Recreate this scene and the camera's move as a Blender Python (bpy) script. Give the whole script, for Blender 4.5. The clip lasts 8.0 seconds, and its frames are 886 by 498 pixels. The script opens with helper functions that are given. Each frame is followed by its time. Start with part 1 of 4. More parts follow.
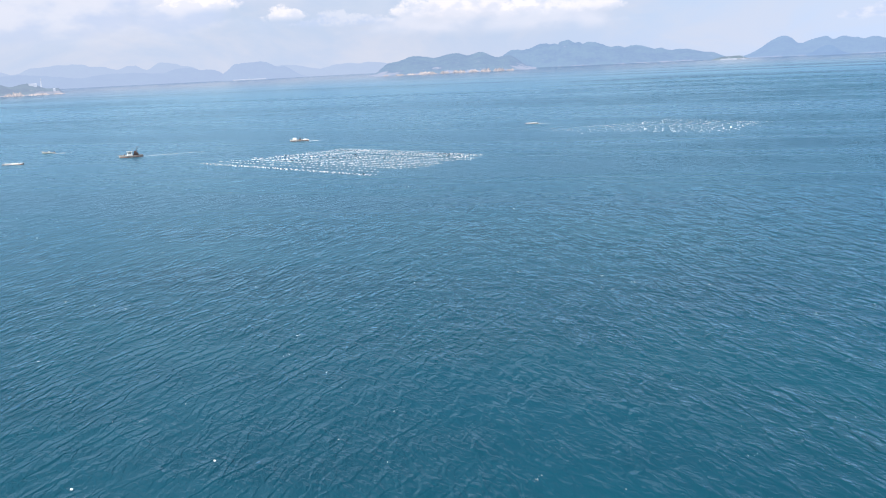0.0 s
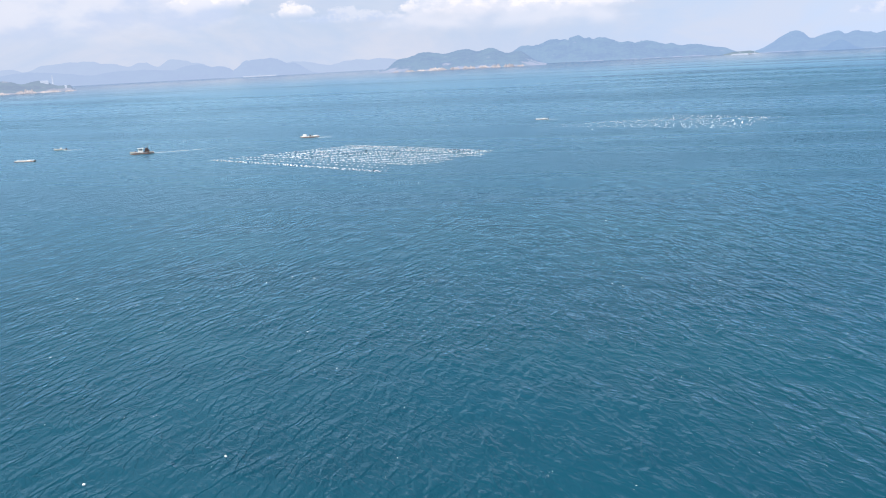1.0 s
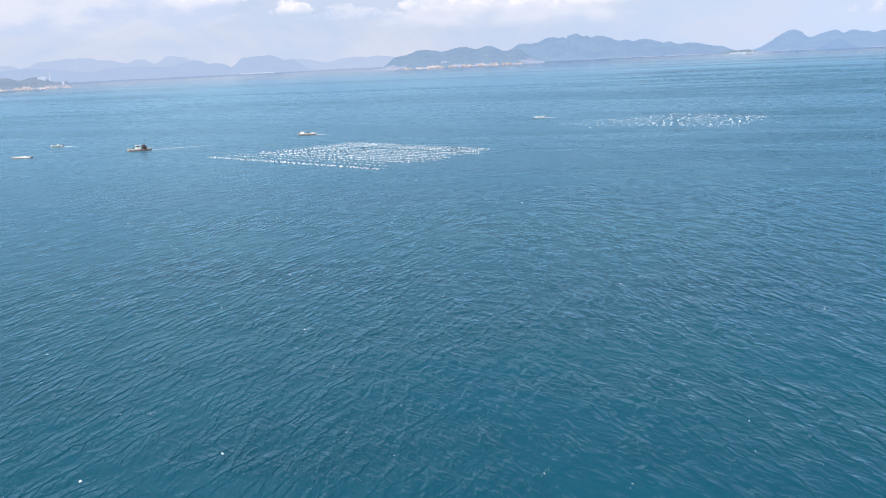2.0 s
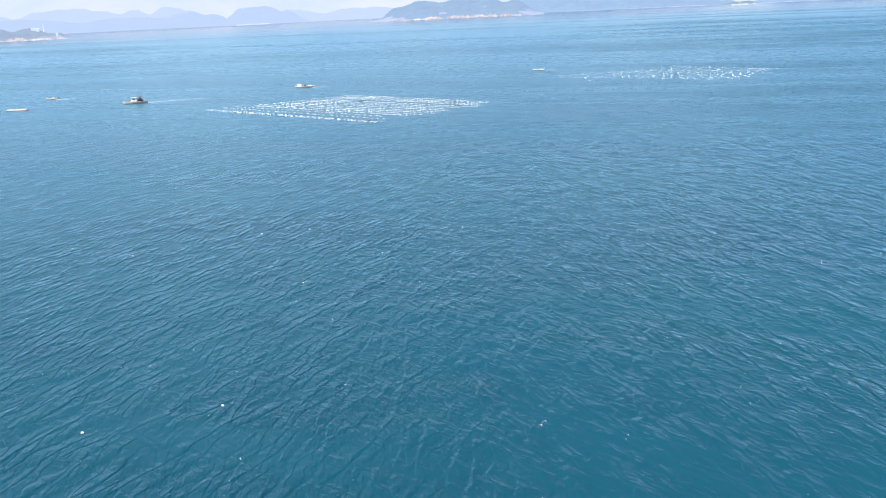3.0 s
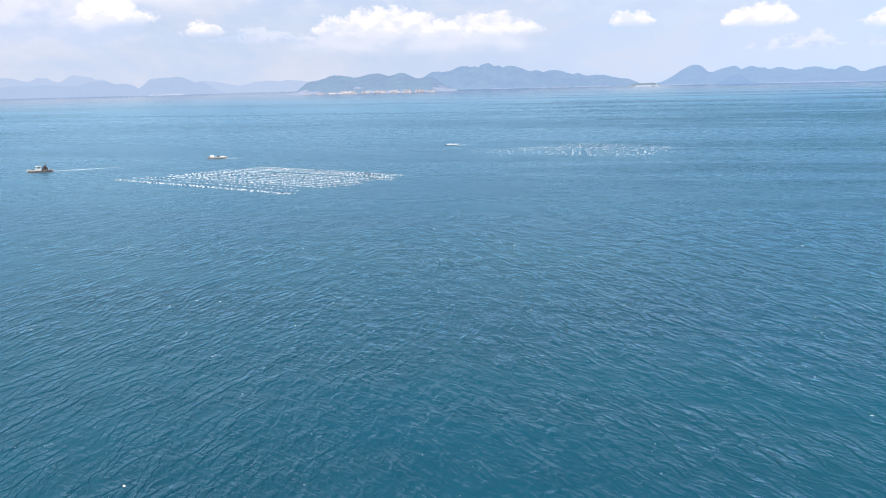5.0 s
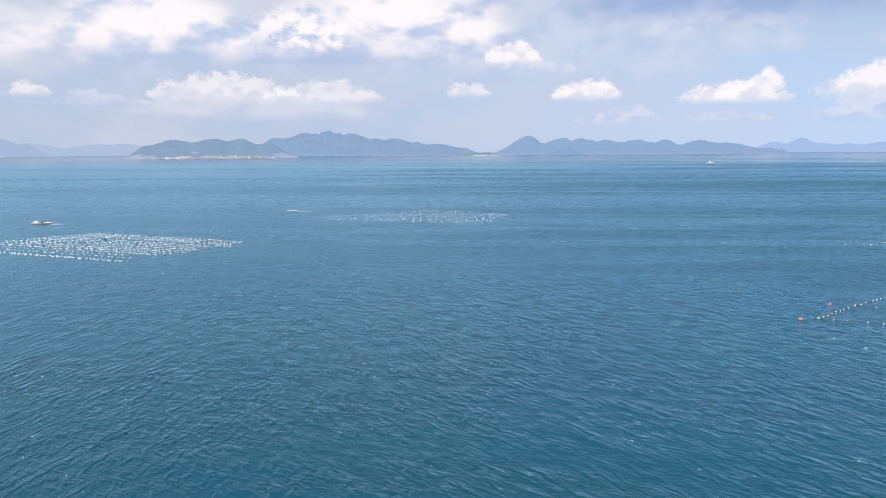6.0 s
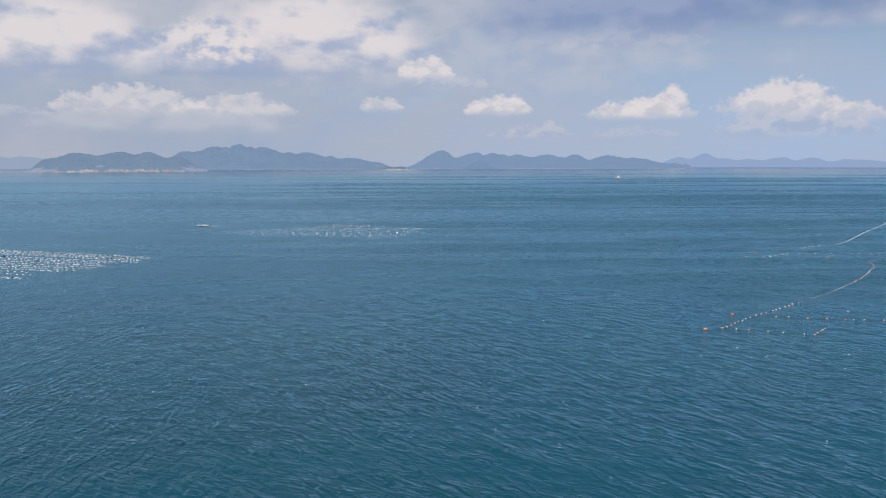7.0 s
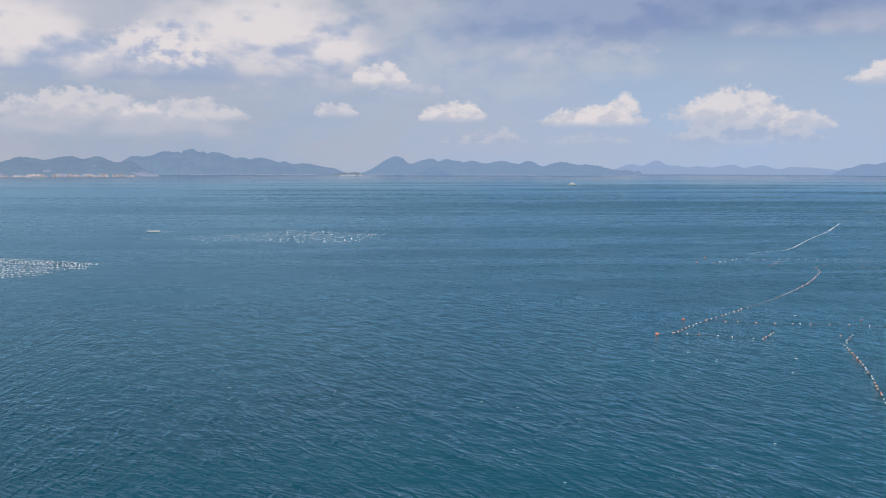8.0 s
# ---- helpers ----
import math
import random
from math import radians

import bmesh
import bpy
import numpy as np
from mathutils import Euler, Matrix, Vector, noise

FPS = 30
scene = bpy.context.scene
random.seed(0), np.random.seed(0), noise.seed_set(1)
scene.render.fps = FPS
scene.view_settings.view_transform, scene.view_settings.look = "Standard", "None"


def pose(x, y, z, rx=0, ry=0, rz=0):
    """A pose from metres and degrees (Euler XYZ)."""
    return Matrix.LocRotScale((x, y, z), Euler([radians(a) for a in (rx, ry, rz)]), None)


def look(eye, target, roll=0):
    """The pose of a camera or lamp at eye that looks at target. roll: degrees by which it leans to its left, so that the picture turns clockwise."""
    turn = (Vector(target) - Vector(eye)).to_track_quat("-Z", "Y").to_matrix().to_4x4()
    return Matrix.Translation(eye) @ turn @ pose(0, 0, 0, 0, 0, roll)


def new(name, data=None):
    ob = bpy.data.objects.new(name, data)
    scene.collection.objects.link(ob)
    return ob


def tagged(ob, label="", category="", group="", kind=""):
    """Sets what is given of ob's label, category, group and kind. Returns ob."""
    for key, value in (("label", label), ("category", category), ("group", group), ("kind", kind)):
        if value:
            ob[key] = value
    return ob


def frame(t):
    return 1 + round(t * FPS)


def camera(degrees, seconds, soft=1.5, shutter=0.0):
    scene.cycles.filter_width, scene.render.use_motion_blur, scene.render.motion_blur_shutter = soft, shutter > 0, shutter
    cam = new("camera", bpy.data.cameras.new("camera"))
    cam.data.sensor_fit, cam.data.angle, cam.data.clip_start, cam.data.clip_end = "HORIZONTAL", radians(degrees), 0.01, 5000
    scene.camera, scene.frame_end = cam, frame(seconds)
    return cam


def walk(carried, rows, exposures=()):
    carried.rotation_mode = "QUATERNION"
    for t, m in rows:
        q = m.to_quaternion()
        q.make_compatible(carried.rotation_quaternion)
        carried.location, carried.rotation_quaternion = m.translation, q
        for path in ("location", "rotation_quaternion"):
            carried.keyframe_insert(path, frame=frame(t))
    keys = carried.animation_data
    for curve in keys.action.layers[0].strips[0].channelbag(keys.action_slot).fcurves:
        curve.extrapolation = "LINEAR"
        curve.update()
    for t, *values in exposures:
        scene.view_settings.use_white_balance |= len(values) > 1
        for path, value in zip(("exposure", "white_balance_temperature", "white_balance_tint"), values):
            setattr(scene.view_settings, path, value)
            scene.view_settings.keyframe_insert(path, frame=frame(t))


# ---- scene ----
SEA_EYE = 40.0      # height of the eye over the sea


def aim(yaw, pitch, roll):
    """The pose of the camera at its stand: heading to the left, tilt up, lean to the left."""
    return pose(0, 0, SEA_EYE, 90 + pitch, 0, yaw) @ pose(0, 0, 0, 0, 0, roll)


cam = camera(51.95, 8.0, soft=1.1)
PATH = [
    (0.0, 11.68, -11.63, -2.69), (0.5, 12.25, -11.71, -2.87), (1.0, 12.34, -11.84, -2.87), (1.2, 12.26, -11.85, -2.76),
    (2.3, 12.11, -12.18, -2.61), (2.4, 12.09, -12.55, -2.61), (2.5, 12.15, -13.32, -2.63), (2.6, 12.06, -14.07, -2.56),
    (2.7, 12.05, -14.77, -2.57), (2.8, 12.10, -14.93, -2.59), (3.0, 12.20, -14.90, -2.63), (3.5, 12.21, -14.95, -2.63),
    (4.0, 12.26, -14.88, -2.61), (4.2, 12.27, -14.86, -2.56), (5.3, 2.40, -8.52, -0.62), (5.4, 1.03, -7.93, -0.42),
    (5.5, 0.00, -7.38, -0.34), (5.6, -1.20, -7.42, -0.33), (5.7, -1.94, -7.40, -0.32), (5.8, -2.43, -7.34, -0.32),
    (5.9, -2.97, -7.10, -0.31), (6.0, -3.59, -6.50, -0.31), (6.2, -5.31, -6.39, -0.27), (6.5, -6.90, -5.91, -0.22),
    (6.7, -8.09, -5.71, -0.16), (7.0, -9.04, -5.63, -0.09), (7.5, -11.25, -5.46, 0.08), (8.0, -11.91, -5.25, 0.17),
]
EXPOSURES = [(0.0, 0.58), (1.2, 0.58), (2.5, 0.58), (3.0, 0.88), (3.5, 0.97), (4.2, 0.92), (5.5, 0.33), (5.7, 0.24), (6.0, 0.36), (6.5, 0.02), (7.0, -0.12), (8.0, -0.10)]
walk(cam, [(t, aim(a, b, c)) for t, a, b, c in PATH], EXPOSURES)

# ---- nodes ----


class Nodes:
    """Short writing of node trees: every call adds a node and gives back its output."""

    def __init__(self, tree):
        self.tree = tree
        tree.nodes.clear()

    def add(self, kind):
        return self.tree.nodes.new(kind)

    def put(self, value, socket):
        if isinstance(value, bpy.types.NodeSocket):
            self.tree.links.new(value, socket)
        elif isinstance(value, (tuple, list)) and len(value) == 3 and len(socket.default_value) == 4:
            socket.default_value = (*value, 1)
        else:
            socket.default_value = value

    def math(self, op, a, b=0.0, c=0.0, clamp=False):
        node = self.add("ShaderNodeMath")
        node.operation, node.use_clamp = op, clamp
        for value, socket in zip((a, b, c), node.inputs):
            self.put(value, socket)
        return node.outputs[0]

    def mix(self, fac, a, b, blend="MIX"):
        node = self.add("ShaderNodeMix")
        node.data_type, node.blend_type, node.clamp_factor = "RGBA", blend, True
        self.put(fac, node.inputs["Factor"])
        self.put(a, node.inputs[6])
        self.put(b, node.inputs[7])
        return node.outputs[2]

    def span(self, value, lo, hi, a=0.0, b=1.0, smooth=True):
        node = self.add("ShaderNodeMapRange")
        node.interpolation_type = "SMOOTHSTEP" if smooth else "LINEAR"
        for v, name in zip((value, lo, hi, a, b), ("Value", "From Min", "From Max", "To Min", "To Max")):
            self.put(v, node.inputs[name])
        return node.outputs[0]

    def noise(self, vector, scale, detail=4.0, rough=0.55, distortion=0.0):
        node = self.add("ShaderNodeTexNoise")
        for v, name in zip((vector, scale, detail, rough, distortion), ("Vector", "Scale", "Detail", "Roughness", "Distortion")):
            self.put(v, node.inputs[name])
        return node.outputs["Fac"]

    def mapping(self, vector, scale=(1, 1, 1), turn=0.0, shift=(0, 0, 0)):
        """Turn a place about z, then stretch and shift it."""
        if turn:
            first = self.add("ShaderNodeMapping")
            self.put(vector, first.inputs["Vector"])
            first.inputs["Rotation"].default_value = (0, 0, radians(turn))
            vector = first.outputs[0]
        node = self.add("ShaderNodeMapping")
        self.put(vector, node.inputs["Vector"])
        node.inputs["Scale"].default_value = scale
        node.inputs["Location"].default_value = shift
        return node.outputs[0]

    def ridges(self, vector, scale, detail, rough=0.5, distortion=0.0):
        """Sharp crests with round troughs between them, 0 to 1."""
        fold = self.math("ABSOLUTE", self.math("MULTIPLY_ADD", self.noise(vector, scale, detail, rough, distortion), 2.0, -1.0))
        return self.math("SUBTRACT", 1.0, self.math("MULTIPLY", fold, 1.6))

    def place(self):
        return self.add("ShaderNodeNewGeometry").outputs["Position"]

    def object_place(self):
        return self.add("ShaderNodeTexCoord").outputs["Object"]

    def bump(self, height, strength, distance, normal=None):
        node = self.add("ShaderNodeBump")
        self.put(height, node.inputs["Height"])
        self.put(strength, node.inputs["Strength"])
        self.put(distance, node.inputs["Distance"])
        if normal is not None:
            self.put(normal, node.inputs["Normal"])
        return node.outputs[0]

    def surface(self, shader):
        out = self.add("ShaderNodeOutputMaterial")
        self.tree.links.new(shader, out.inputs["Surface"])

    def principled(self, color, rough, normal=None, metal=0.0, ior=1.45, spec=0.5):
        node = self.add("ShaderNodeBsdfPrincipled")
        self.put(color, node.inputs["Base Color"])
        self.put(rough, node.inputs["Roughness"])
        self.put(metal, node.inputs["Metallic"])
        self.put(ior, node.inputs["IOR"])
        self.put(spec, node.inputs["Specular IOR Level"])
        if normal is not None:
            self.put(normal, node.inputs["Normal"])
        return node.outputs[0]


# ---- sky and sun ----
SUN_HEIGHT, SUN_SIDE = 60.0, 200.0      # elevation; compass turn clockwise from straight ahead


def build_sky():
    world = bpy.data.worlds.new("sky")
    scene.world = world
    world.use_nodes = True
    n = Nodes(world.node_tree)
    sky = n.add("ShaderNodeTexSky")
    sky.sky_type, sky.sun_disc, sky.altitude = "NISHITA", False, 40
    sky.sun_elevation, sky.sun_rotation = radians(SUN_HEIGHT), radians(SUN_SIDE)
    sky.air_density, sky.dust_density, sky.ozone_density = 1.0, 0.1, 4.0
    way = n.add("ShaderNodeTexCoord").outputs["Generated"]
    parts = n.add("ShaderNodeSeparateXYZ")
    n.put(way, parts.inputs[0])
    x, y, z = parts.outputs
    # bearing to the left and height over the horizon, in degrees
    bearing = n.math("MULTIPLY", n.math("ARCTAN2", n.math("MULTIPLY", x, -1.0), y), 57.2958)
    rise = n.math("MULTIPLY", n.math("ARCSINE", z), 57.2958)
    flat = n.add("ShaderNodeCombineXYZ")
    n.put(bearing, flat.inputs[0])
    n.put(rise, flat.inputs[1])
    chart = flat.outputs[0]
    wide = n.mapping(chart, (1, 2.2, 1))

    clear = n.mix(1.0, sky.outputs[0], (SKY_GAIN, SKY_GAIN, SKY_GAIN), "MULTIPLY")
    haze = n.span(rise, 17.0, 0.0, 0.0, 0.97)
    low_air = n.mix(n.span(bearing, -28.0, 12.0), HAZE, HAZE_LEFT)
    color = n.mix(haze, clear, low_air)
    # thin white veil, thicker towards the left of the bay
    veil_noise = n.noise(wide, 0.11, 5, 0.6, 0.4)
    veil = n.math("MULTIPLY", n.span(veil_noise, 0.34, 0.66), n.span(bearing, -30.0, 14.0, 0.35, 1.0))
    veil = n.math("MULTIPLY", veil, n.span(rise, 17.0, 8.0))
    color = n.mix(n.math("MULTIPLY", veil, 0.85), color, CLOUD_VEIL)
    # broken high cloud, mostly unseen, thickened to the west to brighten the sea below
    broken = n.math("MULTIPLY", n.span(n.noise(wide, 0.06, 6, 0.6, 0.3), 0.44, 0.62), n.math("MULTIPLY", n.span(rise, 7.0, 12.0), n.span(rise, 60.0, 30.0)))
    color = n.mix(n.math("MULTIPLY", broken, n.span(bearing, -12.0, 42.0, 0.12, 0.85)), color, CLOUD_HIGH)

    # heaped cloud: lumps at three sizes, and the light that falls on them from above and behind the eye
    broad = n.math("SUBTRACT", n.noise(n.mapping(chart, (1, 1.7, 1), shift=(2, 5, 0)), 0.30, 3, 0.5), 0.5)
    lumps = n.math("SUBTRACT", n.noise(n.mapping(chart, (1, 1.25, 1), shift=(7, 3, 0)), 0.95, 5, 0.6), 0.5)
    curls = n.math("SUBTRACT", n.noise(n.mapping(chart, (1, 1.1, 1), shift=(1, 8, 0)), 2.6, 4, 0.6), 0.5)
    here = n.noise(n.mapping(chart, (1, 1.5, 1), shift=(3, 9, 0)), 0.8, 6, 0.6)
    above = n.noise(n.mapping(chart, (1, 1.5, 1), shift=(3.25, 9.9, 0)), 0.8, 6, 0.6)
    relief = n.math("SUBTRACT", here, above)
    fold = n.noise(n.mapping(chart, (1, 1.8, 1), shift=(5, 2, 0)), 0.33, 4, 0.5)
    fold_above = n.noise(n.mapping(chart, (1, 1.8, 1), shift=(5.3, 4.4, 0)), 0.33, 4, 0.5)
    bank_relief = n.math("SUBTRACT", fold, fold_above)
    for side, base, half, high, rough, cover, top, under in CLOUDS:
        u = n.math("MULTIPLY", n.math("SUBTRACT", bearing, side), 1.0 / half)
        v = n.math("MULTIPLY", n.math("SUBTRACT", rise, base), 1.0 / high)
        bank = half > 5.5
        ragged = n.math("ADD", n.math("MULTIPLY", broad, rough * (2.0 if bank else 1.0)), n.math("MULTIPLY", lumps, rough * (0.30 if bank else 2.0)))
        ragged = n.math("MULTIPLY_ADD", curls, rough * (0.12 if bank else 0.7), ragged)
        inside = n.math("SUBTRACT", n.math("SUBTRACT", 1.0, n.math("MULTIPLY", u, u)), n.math("ABSOLUTE", v))
        inside = n.math("ADD", inside, ragged)
        mask = n.math("MULTIPLY", n.span(inside, -0.05 if bank else 0.0, 0.6 if bank else 0.35), n.span(v, -0.45, 0.12))
        lit = n.math("ADD", n.math("MULTIPLY", v, 0.45), n.math("MULTIPLY", bank_relief if bank else relief, 1.3 if bank else 1.9))
        lit = n.math("MULTIPLY_ADD", lumps, 0.10 if bank else 0.35, lit)
        tone = n.mix(n.span(lit, -0.30 if bank else -0.22, 0.20 if bank else 0.34), under, top)
        color = n.mix(n.math("MULTIPLY", mask, cover), color, tone)
    back = n.add("ShaderNodeBackground")
    n.put(color, back.inputs["Color"])
    back.inputs["Strength"].default_value = 1.0
    out = n.add("ShaderNodeOutputWorld")
    n.tree.links.new(back.outputs[0], out.inputs["Surface"])

    sun = new("sun", bpy.data.lights.new("sun", "SUN"))
    sun.data.energy, sun.data.angle, sun.data.color = SUN_POWER, radians(0.6), (1.0, 0.96, 0.9)
    a, e = radians(SUN_SIDE), radians(SUN_HEIGHT)
    from_sun = Vector((math.sin(a) * math.cos(e), math.cos(a) * math.cos(e), math.sin(e)))
    sun.matrix_world = look(from_sun * 900, (0, 0, 0))


SKY_GAIN = 0.066
SUN_POWER = 4.2
HAZE = (0.41, 0.53, 0.75)
HAZE_LEFT = (0.375, 0.45, 0.60)
CLOUD_VEIL = (0.475, 0.50, 0.59)
CLOUD_HIGH = (0.68, 0.71, 0.78)
WHITE, SOFT, GREY = (0.80, 0.75, 0.77), (0.60, 0.61, 0.69), (0.41, 0.48, 0.65)
# bearing, height of the base, half width, height, raggedness, cover, lit colour, colour underneath
CLOUDS = [
    (6, 5.8, 34, 9.0, 0.8, 0.55, SOFT, GREY),
    (40, 3.0, 20, 4.5, 0.8, 0.6, SOFT, GREY),
    (-37, 7.8, 9.0, 1.6, 0.6, 0.75, SOFT, GREY),
    (-20.5, 6.9, 5.0, 1.2, 0.6, 0.5, SOFT, GREY),
    (-33, 9.3, 17, 6.0, 0.35, 0.95, (0.27, 0.35, 0.56), (0.20, 0.28, 0.50)),
    (-19.5, 8.3, 9.5, 4.5, 0.4, 0.8, (0.34, 0.41, 0.60), (0.25, 0.33, 0.55)),
    (4, 5.2, 6.0, 1.1, 0.7, 0.75, (0.40, 0.46, 0.62), (0.32, 0.41, 0.60)),
    (14, 5.4, 7.0, 0.9, 0.7, 0.6, (0.42, 0.48, 0.63), (0.34, 0.42, 0.60)),
    (-0.4, 6.6, 9.4, 5.2, 0.3, 0.97, WHITE, GREY),
    (5.6, 6.2, 4.4, 2.4, 0.5, 0.9, WHITE, GREY),
    (14.0, 6.3, 7.4, 4.8, 0.3, 0.95, WHITE, GREY),
    (26.0, 6.0, 7.5, 4.4, 0.35, 0.85, WHITE, SOFT),
    (25.5, 3.9, 2.6, 1.3, 0.8, 0.8, WHITE, SOFT),
    (8.0, 2.0, 9.0, 1.5, 0.9, 0.55, SOFT, (0.44, 0.50, 0.63)),
    (9.6, 3.1, 5.2, 1.5, 0.8, 0.62, WHITE, SOFT),
    (4.2, 2.9, 4.6, 1.3, 0.7, 0.6, WHITE, SOFT),
    (20.6, 3.1, 1.6, 0.8, 0.9, 0.65, WHITE, SOFT),
    (17.0, 2.6, 3.4, 0.8, 0.9, 0.5, SOFT, GREY),
    (-7.9, 5.2, 2.2, 1.4, 0.75, 0.9, WHITE, SOFT),
    (-9.4, 4.6, 3.0, 0.7, 0.8, 0.55, SOFT, GREY),
    (-5.2, 3.2, 1.5, 0.9, 0.9, 0.6, WHITE, SOFT),
    (-12.4, 3.05, 2.4, 1.15, 0.65, 0.95, WHITE, SOFT),
    (-14.6, 1.5, 3.0, 0.9, 0.9, 0.6, SOFT, GREY),
    (-21.2, 2.75, 3.7, 1.15, 0.6, 0.97, WHITE, SOFT),
    (-23.0, 3.3, 1.2, 1.25, 0.6, 0.9, WHITE, SOFT),
    (-20.5, 1.5, 3.2, 0.7, 0.9, 0.4, SOFT, GREY),
    (-30.0, 1.7, 5.0, 1.6, 0.9, 0.6, SOFT, GREY),
    (-29.4, 3.0, 4.2, 1.8, 0.65, 0.85, WHITE, SOFT),
    (-33.4, 2.4, 2.2, 0.9, 0.8, 0.6, WHITE, SOFT),
    (-38.6, 5.0, 3.4, 1.3, 0.7, 0.9, WHITE, SOFT),
    (-47, 3.4, 5.0, 2.2, 0.8, 0.8, WHITE, SOFT),
]
build_sky()

# ---- materials ----


def material(name):
    m = bpy.data.materials.new(name)
    m.use_nodes = True
    return m, Nodes(m.node_tree)


def wave_train(n, p, bearing, length, bend, shift):
    """Broken rows of wavelets whose crests lie along a bearing: a steep face, a long back, ends that die away."""
    q = n.mapping(p, (1, 1, 0), -bearing, (shift, shift * 0.7, 0))
    across = n.add("ShaderNodeSeparateXYZ")
    n.put(q, across.inputs[0])
    k = 1.0 / length
    warp = n.noise(n.mapping(q, (0.32 * k, 0.19 * k, 1)), 1.0, 3.0, 0.55)
    phase = n.math("MULTIPLY_ADD", warp, bend, n.math("MULTIPLY", across.outputs[0], k))
    turn = n.math("FRACT", phase)
    form = n.math("MULTIPLY", n.span(turn, 0.0, 0.24), n.span(turn, 1.0, 0.18, smooth=False))
    life = n.noise(n.mapping(q, (0.50 * k, 0.24 * k, 1), shift=(3, 5, 0)), 1.0, 2.0, 0.55)
    return n.math("MULTIPLY", form, n.span(life, 0.36, 0.70))


def water_material():
    m, n = material("sea_water")
    p = n.place()
    # wind streaks and slicks, long across the bay
    streak = n.noise(n.mapping(p, (0.0011, 0.0085, 0.001), 8), 1.0, 4, 0.55, 0.6)
    broad = n.noise(n.mapping(p, (0.004, 0.013, 0.004), -6, (5, 2, 0)), 1.0, 3, 0.5, 0.5)
    patch = n.math("ADD", n.math("MULTIPLY", streak, 0.65), n.math("MULTIPLY", broad, 0.35))
    ruffle = n.span(patch, 0.38, 0.62)
    # gusts: cat's paws some tens of metres long
    gust = n.noise(n.mapping(p, (0.020, 0.045, 0.02), 12, (1, 7, 0)), 1.0, 5, 0.6, 0.6)
    paw = n.span(gust, 0.36, 0.64)
    ruffle = n.math("ADD", n.math("MULTIPLY", ruffle, 0.6), n.math("MULTIPLY", paw, 0.4))
    reach = n.add("ShaderNodeVectorMath")
    reach.operation = "LENGTH"
    n.put(p, reach.inputs[0])
    # thin smooth slicks drawn out by the current, faded out near the eye
    slick = n.span(n.ridges(n.mapping(p, (0.0014, 0.013, 0.001), 9, (4, 1, 0)), 1.0, 2, 0.5, 0.5), 0.86, 0.98)
    slick = n.math("MULTIPLY", slick, n.span(reach.outputs["Value"], 170.0, 330.0))
    ruffle = n.math("MULTIPLY", ruffle, n.math("MULTIPLY_ADD", slick, -0.8, 1.0))
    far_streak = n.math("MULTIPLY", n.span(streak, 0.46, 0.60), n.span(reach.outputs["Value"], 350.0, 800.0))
    # ruffled water and far streaks painted darker, for the sky they mirror less
    base = n.mix(n.math("MAXIMUM", ruffle, far_streak), WATER_PALE, WATER_DARK)
    green = n.noise(n.mapping(p, (0.006, 0.012, 0.006), 30, (3, 8, 0)), 1.0, 3, 0.5)
    base = n.mix(n.math("MULTIPLY", n.span(green, 0.45, 0.7), 0.35), base, WATER_GREEN)
    # paler, greener water towards the east
    sides = n.add("ShaderNodeSeparateXYZ")
    n.put(p, sides.inputs[0])
    east_tint = n.math("MULTIPLY", n.span(n.math("MULTIPLY_ADD", green, 160.0, sides.outputs[0]), 60.0, 330.0), 0.6)
    base = n.mix(east_tint, base, WATER_EAST)
    rough = n.math("ADD", n.span(ruffle, 0.0, 1.0, 0.09, 0.13), n.math("MULTIPLY", n.span(reach.outputs["Value"], 100.0, 300.0, 0.0, 0.18), n.span(reach.outputs["Value"], 800.0, 2600.0, 1.0, 0.2)))
    # short-crested wind waves over the modelled ones, steep faces turned to the eye
    west = n.span(sides.outputs[0], 30.0, -80.0, 0.05, 0.95)
    open_sea = n.math("SUBTRACT", 1.0, west)
    swell = n.noise(n.mapping(p, (0.12, 0.05, 0.1), -16, (2, 6, 0)), 1.0, 3, 0.55, 0.3)
    # wave relief fades with distance from the eye, so the far sea mirrors haze
    far_fade = n.span(reach.outputs["Value"], 260.0, 2200.0, 1.0, 0.15)
    strong = n.math("MULTIPLY", n.span(ruffle, 0.10, 0.80, 0.42, 1.0), far_fade)
    band = n.math("MULTIPLY", n.math("MULTIPLY", far_streak, n.span(reach.outputs["Value"], 1500.0, 3200.0, 1.0, 0.1)), n.math("SUBTRACT", 1.0, far_fade))
    strong = n.math("MULTIPLY_ADD", band, 0.9, strong)
    strong = n.math("MULTIPLY", strong, n.span(sides.outputs[0], -20.0, -150.0, 1.0, 0.72))
    normal = n.bump(swell, n.math("MULTIPLY", strong, 0.8), 0.6)
    for bearing, length, bend, high, share, shift in WAVE_TRAINS:
        train = wave_train(n, p, bearing, length, bend, shift)
        power = strong if share == "all" else n.math("MULTIPLY", strong, west if share == "west" else open_sea)
        normal = n.bump(train, power, high, normal)
    wind = n.noise(n.mapping(p, (2.4, 1.0, 1.0), -24, (4, 1, 0)), 1.0, 4, 0.6, 0.3)
    normal = n.bump(wind, strong, RIPPLE, normal)
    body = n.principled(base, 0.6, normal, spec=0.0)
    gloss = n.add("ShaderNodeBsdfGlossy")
    # reflection tinted blue nearby and paler far off, standing in for haze
    n.put(n.mix(n.span(reach.outputs["Value"], 1200.0, 3500.0), WATER_GLOSS, WATER_HAZE_GLOSS), gloss.inputs["Color"])
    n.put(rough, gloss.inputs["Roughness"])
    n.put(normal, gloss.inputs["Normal"])
